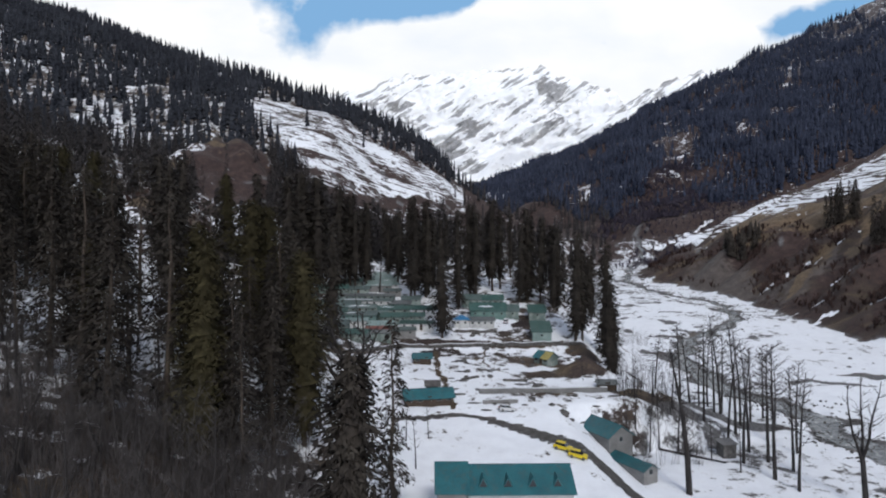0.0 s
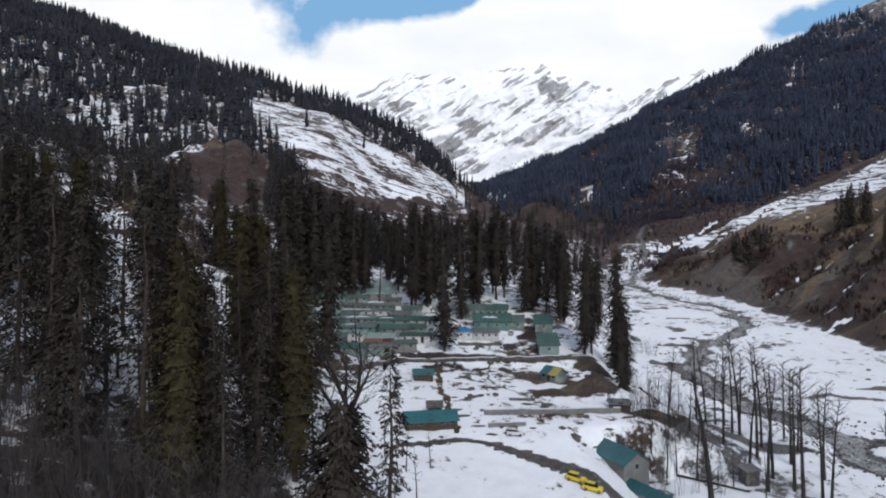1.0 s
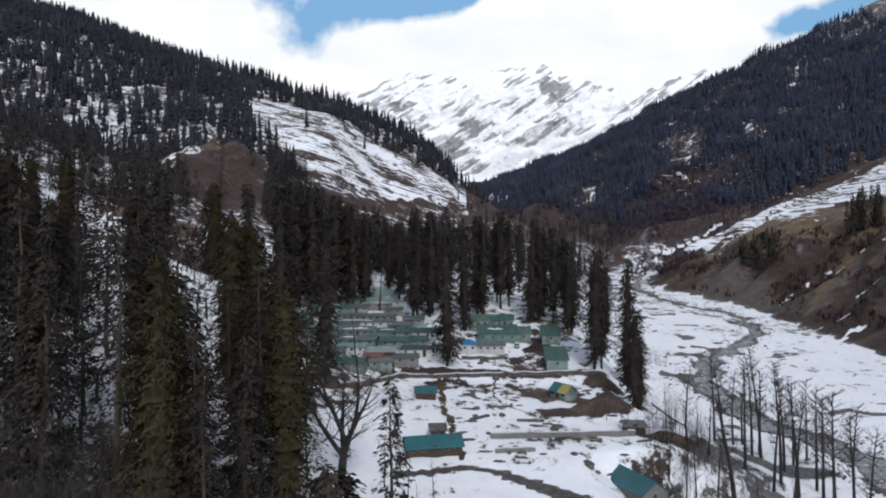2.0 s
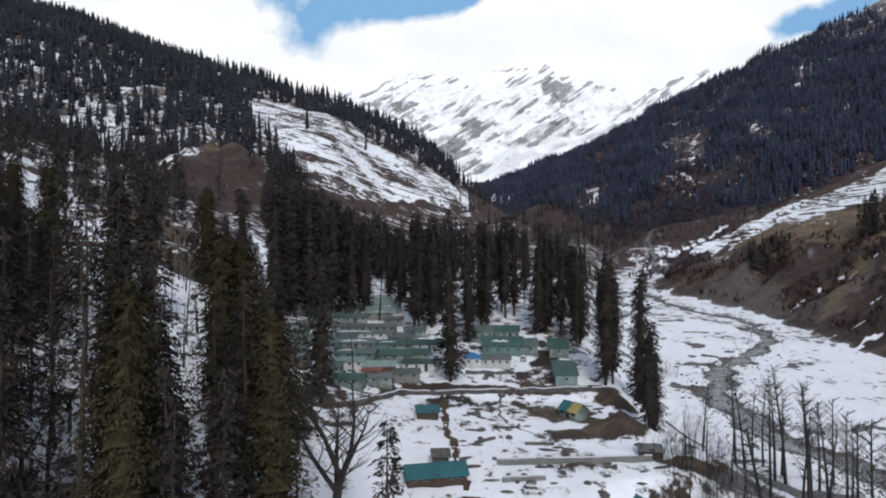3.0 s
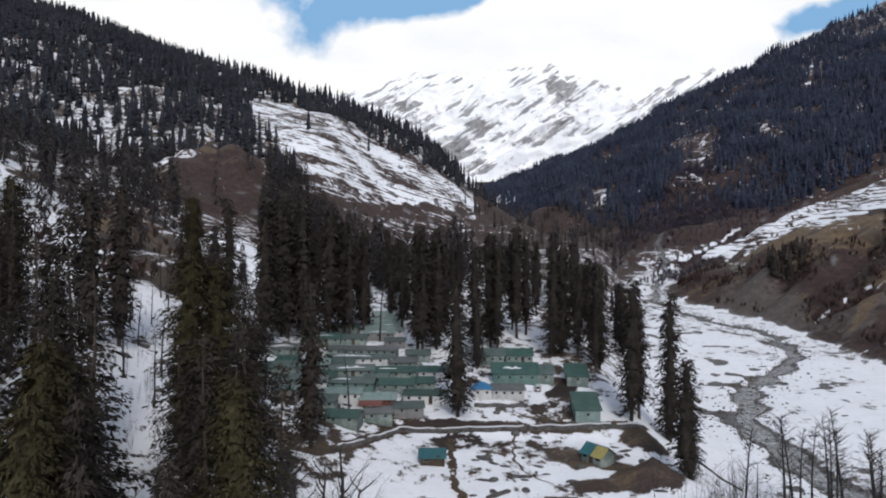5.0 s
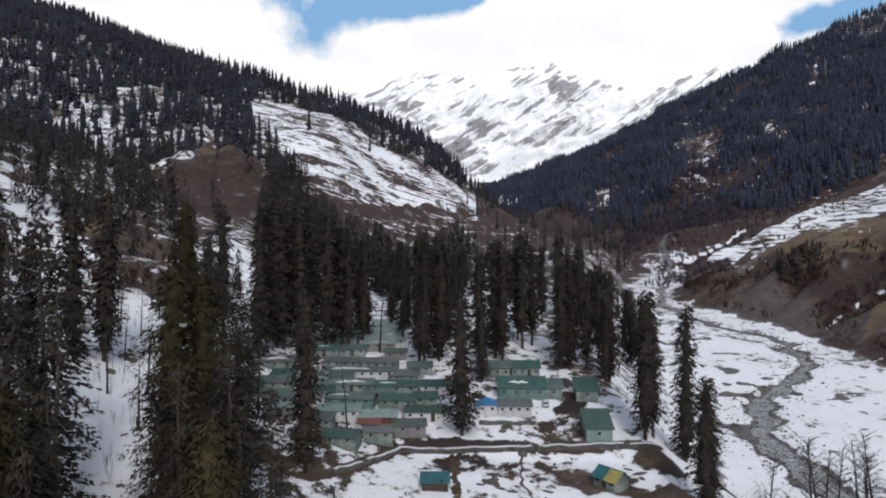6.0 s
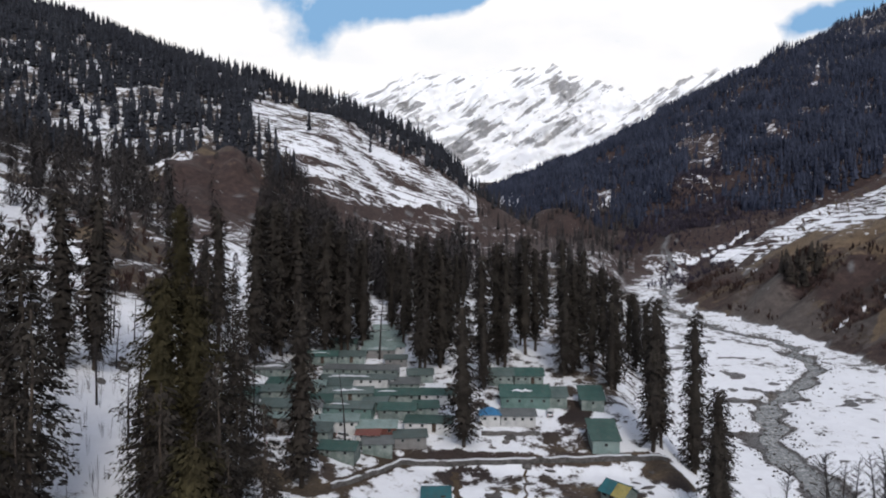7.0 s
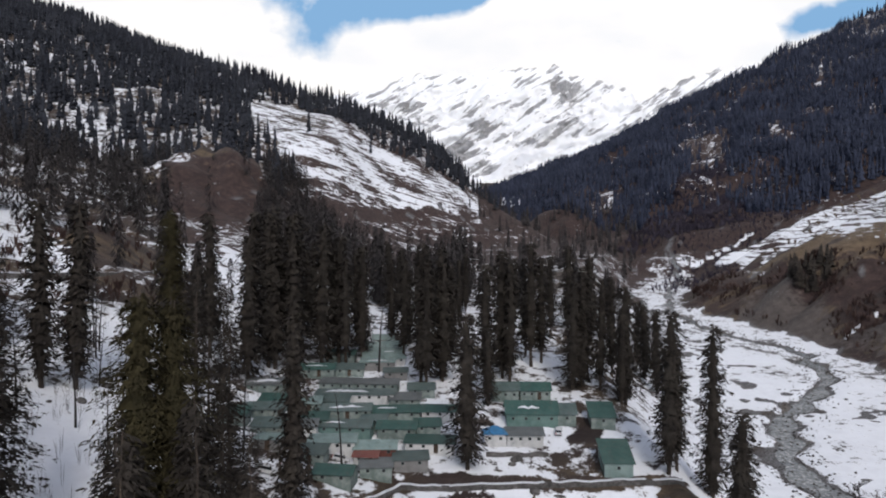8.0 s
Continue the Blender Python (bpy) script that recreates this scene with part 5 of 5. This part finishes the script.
def house(x, y, long, deep, wall=2.8, rise=1.5, turn=0.0, wall_mat=None, roof_mat=None, wins=4, label="", kind="gable", group="village houses", sink=0.4, doors=1, two_tone=None, base=None):
    """A small house: long along its own x, its front towards its own -y, standing on the ground under it."""
    zs = [hz(x + math.cos(radians(turn)) * a - math.sin(radians(turn)) * b, y + math.sin(radians(turn)) * a + math.cos(radians(turn)) * b) for a in (-long / 2, 0, long / 2) for b in (-deep / 2, deep / 2)]
    floor = (sum(zs) / len(zs) if base is None else base)
    foot = min(zs) - floor - 0.5
    h = thing("house", pose(x, y, floor, 0, 0, turn), label, "house", group)
    a, b = long / 2, deep / 2
    g = Geo()
    if kind == "gable":
        g.prism_x([(-b, foot), (b, foot), (b, wall), (0, wall + rise - 0.08), (-b, wall)], -a, a)
    elif kind == "lean":
        g.prism_x([(-b, foot), (b, foot), (b, wall + rise - 0.08), (-b, wall - 0.08)], -a, a)
    else:
        g.box(-a, -b, foot, a, b, wall)
    part("wall", g, wall_mat, h)
    o, th = 0.45, 0.12
    if kind == "gable":
        k = rise / b
        def slab(s, x0, x1):
            return Geo().prism_x([(s * (b + o), wall - k * o), (s * (b + o), wall - k * o + th), (0, wall + rise + th), (0, wall + rise)][::(1 if s > 0 else -1)], x0, x1)
        if two_tone:
            part("roof", slab(-1, -a - o, 0), roof_mat, h)
            part("roof", slab(-1, 0.01, a + o), two_tone, h, "yellow roof sheets")
            part("roof", slab(1, -a - o, a + o), roof_mat, h)
        else:
            for s in (-1, 1):
                part("roof", slab(s, -a - o, a + o), roof_mat, h)
        if long > 9 and random.random() < 0.5 and not two_tone and group == "village houses":
            part("snow_strip", roof_snow(-a, a, lambda f: (-b * (1 - f), wall + rise * f + th)), M_SNOW, h, "strip of melting snow")
        part("ridge_cap", Geo().prism_x([(-0.18, wall + rise + th - 0.06), (0.18, wall + rise + th - 0.06), (0, wall + rise + th + 0.07)], -a - o, a + o), roof_mat, h)
    elif kind == "lean":
        k = rise / deep
        if long > 9 and group == "village houses" and random.random() < 0.5:
            part("snow_strip", roof_snow(-a, a, lambda f: (-b + deep * f, wall + rise * f + th)), M_SNOW, h, "strip of melting snow")
        part("roof", Geo().prism_x([(-b - o, wall - k * o), (b + o, wall + rise + k * o), (b + o, wall + rise + k * o + th), (-b - o, wall - k * o + th)], -a - o, a + o), roof_mat, h)
    else:
        r = min(a, b) * 0.999
        top = wall + rise
        p = [(-a - o, -b - o, wall), (a + o, -b - o, wall), (a + o, b + o, wall), (-a - o, b + o, wall), (-a + r, 0, top), (a - r, 0, top)]
        part("roof", Geo().add(p, [(0, 1, 5, 4), (1, 2, 5), (2, 3, 4, 5), (3, 0, 4), (3, 2, 1, 0)]), roof_mat, h)
    village = group == "village houses"
    doors = doors if not village or random.random() < 0.3 else 0
    ww, wl, wh = (0.36, 1.15, 1.85) if village else (0.62, 0.85, 2.0)
    wh = min(wh, wall - 0.25)
    wl = min(wl, wh - 0.6)
    hole = wins + doors
    for i in range(hole):
        cx = -a + long * (i + 0.5) / hole
        if doors and i == hole // 2:
            d = part("door", Geo().box(cx - 0.5, -b - 0.05, 0, cx + 0.5, -b - 0.004, 2.0), M_WOOD, h, "dark wooden door")
            part("handle", Geo().box(cx + 0.33, -b - 0.1, 0.95, cx + 0.41, -b - 0.052, 1.05), M_RIM, d)
            continue
        w = part("window", Geo().box(cx - ww, -b - 0.06, wl, cx + ww, -b - 0.004, wl + 0.08).box(cx - ww, -b - 0.06, wh - 0.08, cx + ww, -b - 0.004, wh)
                 .box(cx - ww, -b - 0.06, wl + 0.08, cx - ww + 0.07, -b - 0.004, wh - 0.08).box(cx + ww - 0.07, -b - 0.06, wl + 0.08, cx + ww, -b - 0.004, wh - 0.08), M_TRIM, h)
        part("pane", Geo().box(cx - ww + 0.07, -b - 0.03, wl + 0.08, cx + ww - 0.07, -b - 0.004, wh - 0.08), M_GLASS, w)
    if wins > 2:
        for s in (-1, 1):
            w = part("window", Geo().box(s * a, -0.5, 0.9, s * (a + 0.05), 0.5, 2.0), M_TRIM, h)
            part("pane", Geo().box(s * (a + 0.052), -0.42, 0.98, s * (a + 0.06), 0.42, 1.92), M_GLASS, w)
    return h


GREY_ROW = "low grey village row house with small windows"
GREEN_ROW = "village house with a faded green roof in patchy snow"
for x, y, long, deep, kind, wm, rm, wins, label in [
        (-43, 249, 10, 6, "gable", M_WALL, M_GREEN, 3, GREEN_ROW), (-29, 241, 19, 4.5, "lean", M_WALL, M_GREY_ROOF, 9, GREY_ROW), (-29, 233.5, 18, 4, "lean", M_WALL, M_PALE_TEAL, 8, GREY_ROW),
        (-30.5, 224.5, 12, 5, "gable", M_WALL, M_PALE_TEAL, 5, GREEN_ROW), (-17.5, 225.5, 10, 5, "gable", M_WALL, M_GREEN, 3, GREEN_ROW), (-6.5, 226.5, 8, 5, "gable", M_WHITE_WALL, M_GREEN, 3, GREEN_ROW),
        (-28.5, 216, 11, 4.5, "gable", M_GREEN_WALL, M_PALE_TEAL, 4, GREEN_ROW), (-16.5, 217.5, 8, 5, "gable", M_WALL, M_GREEN, 3, GREEN_ROW), (-30, 207.5, 9, 4.5, "lean", M_GREEN_WALL, M_GREEN, 4, GREEN_ROW),
        (-20.5, 208, 8, 5.5, "gable", M_RED, M_TEAL, 3, "village house with a blue-teal roof and red eaves wall"), (-8.5, 211.5, 10, 4.5, "lean", M_GREEN_WALL, M_GREEN, 3, GREEN_ROW)]:
    house(x, y, long * 1.12, deep * 1.05, 2.2, 1.0 if kind == "gable" else 0.4, random.uniform(-7, 7), random.choice((wm, wm, M_WHITE_WALL)), random.choice((rm, rm, rm, M_MINT)), wins, label, kind)
for x, y, long, deep, kind, wm, rm, wins, label in [
        (-27, 195, 7, 5, "gable", M_WALL, M_GREEN, 2, GREEN_ROW), (-19.5, 200.5, 6, 4, "lean", M_WALL, M_GREY_ROOF, 2, "small pale green village hut"), (-12.5, 204, 6.5, 4, "lean", M_MINT, M_PALE_TEAL, 2, "small pale green village hut"),
        (-47.5, 215, 8, 5, "gable", M_WALL, M_PALE_TEAL, 3, GREEN_ROW), (-42, 201.5, 5.5, 4.5, "hip", M_WALL, M_GREEN, 2, GREEN_ROW), (-51, 229, 9, 5, "lean", M_WALL, M_GREY_ROOF, 3, GREY_ROW),
        (-40, 225, 7, 5, "gable", M_WALL, M_GREEN, 3, GREEN_ROW), (-26, 257.5, 9, 5, "lean", M_WALL, M_MINT, 3, GREEN_ROW), (-24.5, 266, 9, 5, "gable", M_WALL, M_MINT, 3, GREEN_ROW), (-38, 263, 8, 5, "gable", M_WALL, M_GREEN, 3, GREEN_ROW),
        (-20, 250, 6, 4, "lean", M_WHITE_WALL, M_PALE_TEAL, 2, GREEN_ROW)]:
    house(x, y, long * 1.1, deep * 1.05, 2.2, 1.0 if kind == "gable" else 0.45, random.uniform(-9, 9), random.choice((wm, wm, M_CONCRETE)), random.choice((rm, rm, rm, M_MINT)), wins, label, kind)
for x, y, long, deep, wm, rm in [(-36, 217, 6, 4, M_GREEN_WALL, M_GREEN), (-44, 207, 7, 4, M_WALL, M_PALE_TEAL), (-47, 221, 6, 4, M_WALL, M_GREEN), (-22.5, 220.5, 6, 3.5, M_WALL, M_PALE_TEAL), (-9.5, 219, 6, 3.5, M_WALL, M_GREEN), (-37, 212, 5, 3, M_WHITE_WALL, M_GREY_ROOF),
                                (-33, 200.5, 6, 4, M_WALL, M_PALE_TEAL), (-34, 229, 8, 3.5, M_GREEN_WALL, M_PALE_TEAL), (-16, 232.5, 8, 4, M_WALL, M_GREY_ROOF), (-12, 239, 7, 4, M_WALL, M_PALE_TEAL), (-22, 204, 5, 3.5, M_WHITE_WALL, M_RED), (-33.5, 251.5, 8, 4, M_WALL, M_PALE_TEAL), (-52, 208, 6, 4, M_WALL, M_GREEN)]:
    house(x, y, long, deep, 2.0, 0.8, random.uniform(-6, 6), wm, rm, 2, "small lean-to village hut with a faded sheet roof", "lean")
for x, y, long, deep, turn in [(-27.5, 262, 7, 4, 12), (-21.5, 261, 6, 3.6, 30), (-29, 271, 7, 4, -8), (-22.5, 273, 6.5, 4, 24), (-27, 281, 7, 4, 6)]:
    house(x, y, long, deep, 1.9, 1.0, turn, M_WHITE_WALL, M_MINT, 2, "pale mint-roofed hut stepping up the snowy slope", "lean", doors=0)
house(6.3, 215.8, 5, 4, 2.4, 1.5, 0, M_WHITE_WALL, M_BLUE, 2, "white hut with a bright blue sheet roof", "hip", doors=0)
house(13.2, 215.8, 8.4, 3.6, 2.3, 0.7, 0, M_WHITE_WALL, M_GREY_ROOF, 4, "long white annex with a grey lean-to roof", "lean", doors=0)
house(16, 226.5, 12.5, 6.5, 2.8, 2.2, 0, M_GREEN_WALL, M_GREEN, 4, "large village hall with a green sheet roof")
house(24.6, 227, 4.4, 6, 2.6, 1.8, 0, M_WALL, M_PALE_TEAL, 1, "grey-roofed annex beside the village hall", doors=0)
house(10.5, 239, 7, 5, 2.8, 1.5, 0, M_WALL, M_PALE_TEAL, 3, GREEN_ROW)
house(18.6, 240, 8, 5, 2.6, 1.5, 0, M_WALL, M_GREEN, 3, GREEN_ROW)
house(31.9, 206.4, 6.0, 8, 2.6, 2.4, -3, M_MINT, M_GREEN, 1, "pale green house with a steep green lean-to roof", "lean")
house(33.5, 226.5, 5.8, 6.5, 2.4, 2.0, -3, M_WALL, M_GREEN, 1, "grey house with a steep green lean-to roof", "lean")
house(-6, 182.5, 5.2, 3.0, 1.6, 0.8, 2, M_WOOD, M_TEAL, 1, "small dark shed with a teal roof in the snow", "lean", "meadow sheds")
house(30.3, 186.3, 5.4, 4.4, 1.9, 1.6, -52, M_WALL, M_TEAL, 2, "small stone hut with a teal and yellow roof", "gable", "meadow sheds", two_tone=M_YELLOW_ROOF)
house(-3.6, 150.2, 11.5, 5.0, 1.7, 1.6, 13, M_WOOD, M_TEAL, 4, "long low hut with a teal roof above the road", "gable", "meadow sheds")
house(-2.6, 156.8, 3.2, 2.6, 2.2, 0.6, 4, M_STONE, M_STONE, 0, "small ruined stone shed", "lean", "meadow sheds", doors=0)
house(42.5, 164.5, 4.6, 3.0, 1.5, 0.5, -6, M_WOOD, M_GREY_ROOF, 0, "low dark wooden shack by the field wall", "lean", "meadow sheds")
house(66.5, 148.5, 3.2, 3.0, 3.2, 0.3, 8, M_STONE, M_CONCRETE, 0, "square grey stone hut among bare alders", "lean", "meadow sheds", doors=0)
house(37.8, 146.8, 10.5, 6.6, 2.2, 2.2, 114, M_CONCRETE, M_TEAL, 4, "house with a large teal roof beside the road", "gable", "roadside houses")
house(40.9, 136.4, 10.5, 3.8, 1.9, 1.0, 117, M_CONCRETE, M_TEAL, 4, "low open shed with a long teal roof by the road", "gable", "roadside houses")

lodge = house(11.6, 99.2, 15.8, 9.4, 4.2, 2.6, 1, M_WHITE_WALL, M_TEAL, 6, "long guest house with a teal dormered roof", "gable", "roadside houses", base=-0.6)
for i in range(4):
    cx = -5.6 + 3.75 * i
    d = part("dormer", Geo().add([(cx - 0.85, -3.9, 4.66), (cx + 0.85, -3.9, 4.66), (cx, -3.9, 6.2), (cx, -1.2, 6.24), (cx - 0.85, -3.3, 5.0), (cx + 0.85, -3.3, 5.0)], [(0, 1, 2), (0, 2, 3, 4), (1, 5, 3, 2), (0, 4, 5, 1), (4, 3, 5)]), M_TEAL, lodge)
    part("pane", Geo().add([(cx - 0.6, -3.93, 4.8), (cx + 0.6, -3.93, 4.8), (cx, -3.93, 5.9), (cx - 0.6, -3.905, 4.8), (cx + 0.6, -3.905, 4.8), (cx, -3.905, 5.9)], [(0, 1, 2), (3, 5, 4), (0, 3, 4, 1), (1, 4, 5, 2), (2, 5, 3, 0)]), M_GLASS, d)
house(1.3, 99, 4.4, 10, 4.5, 2.7, 1, M_CONCRETE, M_TEAL, 1, "tall end block of the guest house, teal roof", "gable", "roadside houses", base=-0.6)


# ---------- walls ----------
def low_wall(x0, y0, x1, y1, tall, thick, label, mat, cap=True, level=None):
    n = max(3, int(math.hypot(x1 - x0, y1 - y0) / 1.6))
    w = thing("field_wall", pose(x0, y0, 0), label, "wall", "field walls")
    d = Vector((x1 - x0, y1 - y0, 0)).normalized()
    s = Vector((-d.y, d.x, 0)) * thick / 2
    body, snow = Geo(), Geo()
    for i in range(n):
        p, q = (Vector((x0, y0, 0)).lerp(Vector((x1, y1, 0)), k) for k in (i / n, (i + 1) / n))
        zp, zq = hz(p.x, p.y), hz(q.x, q.y)
        jp, jq = tall * (1 + 0.12 * math.sin(i * 2.1)), tall * (1 + 0.12 * math.sin(i * 2.1 + 2.1))
        o = Vector((x0, y0, 0))
        if level:
            jp, jq = (level[0] + (level[1] - level[0]) * k + 0.06 * math.sin(9 * k) - z for k, z in ((i / n, zp), ((i + 1) / n, zq)))
        ring = [p - s, q - s, q + s, p + s]
        lows = [r - o + Vector((0, 0, z - 0.6)) for r, z in zip(ring, (zp, zq, zq, zp))]
        tops = [r - o + Vector((0, 0, z + j)) for r, z, j in zip(ring, (zp, zq, zq, zp), (jp, jq, jq, jp))]
        body.add(lows + tops, [(0, 1, 5, 4), (2, 3, 7, 6), (4, 5, 6, 7), (0, 4, 7, 3), (1, 2, 6, 5)])
        if cap and (i * 7919 + 3) % 13 == 0:
            continue
        snow.add([t + Vector((0, 0, 0.01)) for t in tops] + [t + Vector((0, 0, 0.14)) for t in tops], [(4, 5, 6, 7), (0, 1, 5, 4), (2, 3, 7, 6), (0, 4, 7, 3), (1, 2, 6, 5)])
    part("stonework", body, mat, w)
    if cap:
        part("snow_cap", snow, M_SNOW, w, "strip of melting snow")
    return w


low_wall(9, 158, 42, 162, 1.3, 0.6, "long grey field wall with snow lying on top", M_CONCRETE, level=(5.1, 4.6))
low_wall(9.5, 150.5, 18, 152, 0.9, 0.5, "short grey field wall in the snow", M_CONCRETE)
low_wall(16, 168.5, 22.5, 168.8, 0.5, 0.7, "low broken stone wall in the snow", M_STONE, False)
low_wall(5, 168, 9.5, 171.5, 0.45, 0.9, "low broken stone wall in the snow", M_STONE, False)
low_wall(-26, 180.5, -14, 197.5, 0.9, 0.7, "stone terrace wall below the village", M_STONE)
low_wall(-14, 197.5, 45, 201.5, 0.9, 0.8, "long dark stone terrace wall below the village", M_STONE)
low_wall(4, 209.5, 18, 210.5, 0.9, 0.6, "low brown stone wall below the white hut", M_STONE, False)
low_wall(-156, 246, -121.5, 286, 3, 1.0, "grey retaining wall of the hillside road", M_STONE, level=(51.8, 50.6))
low_wall(-121.5, 286, -117, 318, 3, 1.0, "grey retaining wall of the hillside road", M_STONE, level=(50.6, 49.8))


# ---------- vehicles ----------
def car(m, mat, label, group):
    c = thing("car", m, label, "car", group)
    body = part("body", Geo().prism([(-1.85, 0.32), (1.85, 0.32), (1.9, 0.62), (1.75, 0.86), (0.95, 0.95), (-1.7, 0.98), (-1.86, 0.75)], -0.78, 0.78), mat, c)
    part("bumper", Geo().box(1.82, -0.74, 0.3, 1.97, 0.74, 0.5), M_TYRE, body)
    part("bumper", Geo().box(-1.95, -0.74, 0.3, -1.82, 0.74, 0.5), M_TYRE, body)
    cab = part("cabin", Geo().add([(-1.65, -0.72, 0.96), (0.95, -0.72, 0.94), (0.95, 0.72, 0.94), (-1.65, 0.72, 0.96), (-1.35, -0.6, 1.45), (0.3, -0.6, 1.48), (0.3, 0.6, 1.48), (-1.35, 0.6, 1.45)],
                                  [(0, 1, 5, 4), (1, 2, 6, 5), (2, 3, 7, 6), (3, 0, 4, 7)]), M_GLASS, c, "dark car windows")
    part("roof", Geo().box(-1.4, -0.62, 1.45, 0.34, 0.62, 1.52), mat, cab)
    for x in (-1.15, 1.2):
        for s in (-1, 1):
            w = part("wheel", Geo().tube([(x, s * 0.62, 0.3), (x, s * 0.82, 0.3)], [0.31, 0.31], 14), M_TYRE, c)
            part("rim", Geo().tube([(x, s * 0.82, 0.3), (x, s * 0.835, 0.3)], [0.18, 0.17], 10), M_RIM, w)
    for s in (-0.55, 0.55):
        part("headlight", Geo().box(1.8, s - 0.16, 0.62, 1.89, s + 0.16, 0.78), M_CLEAR_LAMP, c)
        part("tail_light", Geo().box(-1.9, s - 0.12, 0.66, -1.8, s + 0.12, 0.9), M_RED_LAMP, c)
    return c


def on_ground(x, y, turn, lift=0.1):
    dx, dy = math.cos(radians(turn)), math.sin(radians(turn))
    pitch = math.atan2(hz(x + dx, y + dy) - hz(x - dx, y - dy), 2)
    return pose(x, y, hz(x, y) + lift, 0, 0, turn) @ pose(0, 0, 0, 0, -math.degrees(pitch), 0)


taxi = car(on_ground(26.7, 125.4, -20), M_YELLOW, "small yellow hatchback parked beside the gravel road", "yellow cars")
copy_thing(taxi, on_ground(24.4, 128.6, -35))
pale = car(on_ground(14.8, 147.2, 8), M_CAR_WHITE, "small white car parked in the snow", "white cars")
for x, y, a in [(-39.7, 190, 10), (-27.5, 202.8, 5), (-44.5, 189, 60), (-36, 193.5, 15), (22, 221, 80)]:
    copy_thing(pale, on_ground(x, y, a, 0.05))


# ---------- stones ----------
def boulder(x, y, r, seed):
    rnd = random.Random(seed)
    bm = bmesh.new()
    bmesh.ops.create_icosphere(bm, subdivisions=2, radius=1)
    for v in bm.verts:
        v.co *= 1 + 0.3 * noise.noise(v.co * 1.3 + Vector((seed, 0, 0)))
        v.co.z *= 0.6
    me = bpy.data.meshes.new("boulder")
    bm.to_mesh(me)
    bm.free()
    me.materials.append(M_STONE)
    ob = new("boulder", me)
    ob.matrix_world = pose(x, y, hz(x, y) + 0.1 * r, 0, 0, rnd.uniform(0, 360)) @ Matrix.Diagonal((r, r * rnd.uniform(0.6, 1), r, 1))
    return tagged(ob, "dark grey boulder lying in the snow", "boulder", "boulders in the snow")


rocks = [boulder(26, 151, 0.8, 1), boulder(30, 147.5, 0.7, 2), boulder(22, 155, 0.9, 3), boulder(33, 158, 1.0, 4)]
rnd = random.Random(9)
for i in range(78):
    if i < 34:
        x, y = rnd.uniform(4, 46), rnd.uniform(146, 212)
    elif i < 58:
        x, y = rnd.uniform(-88, -60), rnd.uniform(158, 240)
    else:
        y = rnd.uniform(150, 330)
        x = rnd.uniform(62, 180)
    s = rnd.uniform(0.5, 1.5)
    copy_thing(rnd.choice(rocks), pose(x, y, hz(x, y) + 0.05, 0, 0, rnd.uniform(0, 360)) @ Matrix.Diagonal((s, s, s, 1)))
for i in range(84):
    if i < 52:
        x, y = rnd.uniform(2, 45), rnd.uniform(146, 198)
    else:
        x, y = rnd.uniform(62, 175), rnd.uniform(160, 420)
    s = rnd.uniform(0.5, 1.6)
    copy_thing(rnd.choice(rocks), pose(x, y, hz(x, y) + 0.02, 0, 0, rnd.uniform(-30, 30)) @ Matrix.Diagonal((1.7 * s, 0.8 * s, 0.4, 1)))
r = np.random.RandomState(3)
by = r.uniform(62, 520, 2600)
bx = river_x(by) + r.normal(0, 1, 2600) * np.interp(by, [60, 250, 420], [8, 7, 4.5])
bz = height(bx, by)
br = r.uniform(0.15, 0.55, 2600)
shape = np.array([(1, 0, 0), (0, 1, 0), (-1, 0.2, 0), (0, -1, 0), (0.1, 0, 0.75), (0, 0, -0.5)])
tris = np.array([(0, 1, 4), (1, 2, 4), (2, 3, 4), (3, 0, 4), (1, 0, 5), (2, 1, 5), (3, 2, 5), (0, 3, 5)])
sv = (shape[None] * br[:, None, None] * r.uniform(0.6, 1.4, (2600, 6, 1)) + np.stack([bx, by, bz + 0.2], -1)[:, None]).reshape(-1, 3)
sf = (tris[None] + 6 * np.arange(2600)[:, None, None]).reshape(-1, 3)
tagged(bulk("river_stones", sv, sf, M_STONE), "grey stones along the river bed", "stones", kind="stuff")
for x0, y0, x1, y1 in [(55, 188, 66, 184), (52, 152, 64, 143), (60, 206, 70, 203)]:
    lg = thing("fallen_log", pose(x0, y0, 0), "dark fallen tree trunk lying on the snow", "log", "fallen logs")
    part("stem", Geo().tube([(0, 0, hz(x0, y0) + 0.25), ((x1 - x0) / 2, (y1 - y0) / 2, hz((x0 + x1) / 2, (y0 + y1) / 2) + 0.3), (x1 - x0, y1 - y0, hz(x1, y1) + 0.25)], [0.3, 0.26, 0.18], 7), M_GREY_BARK, lg)
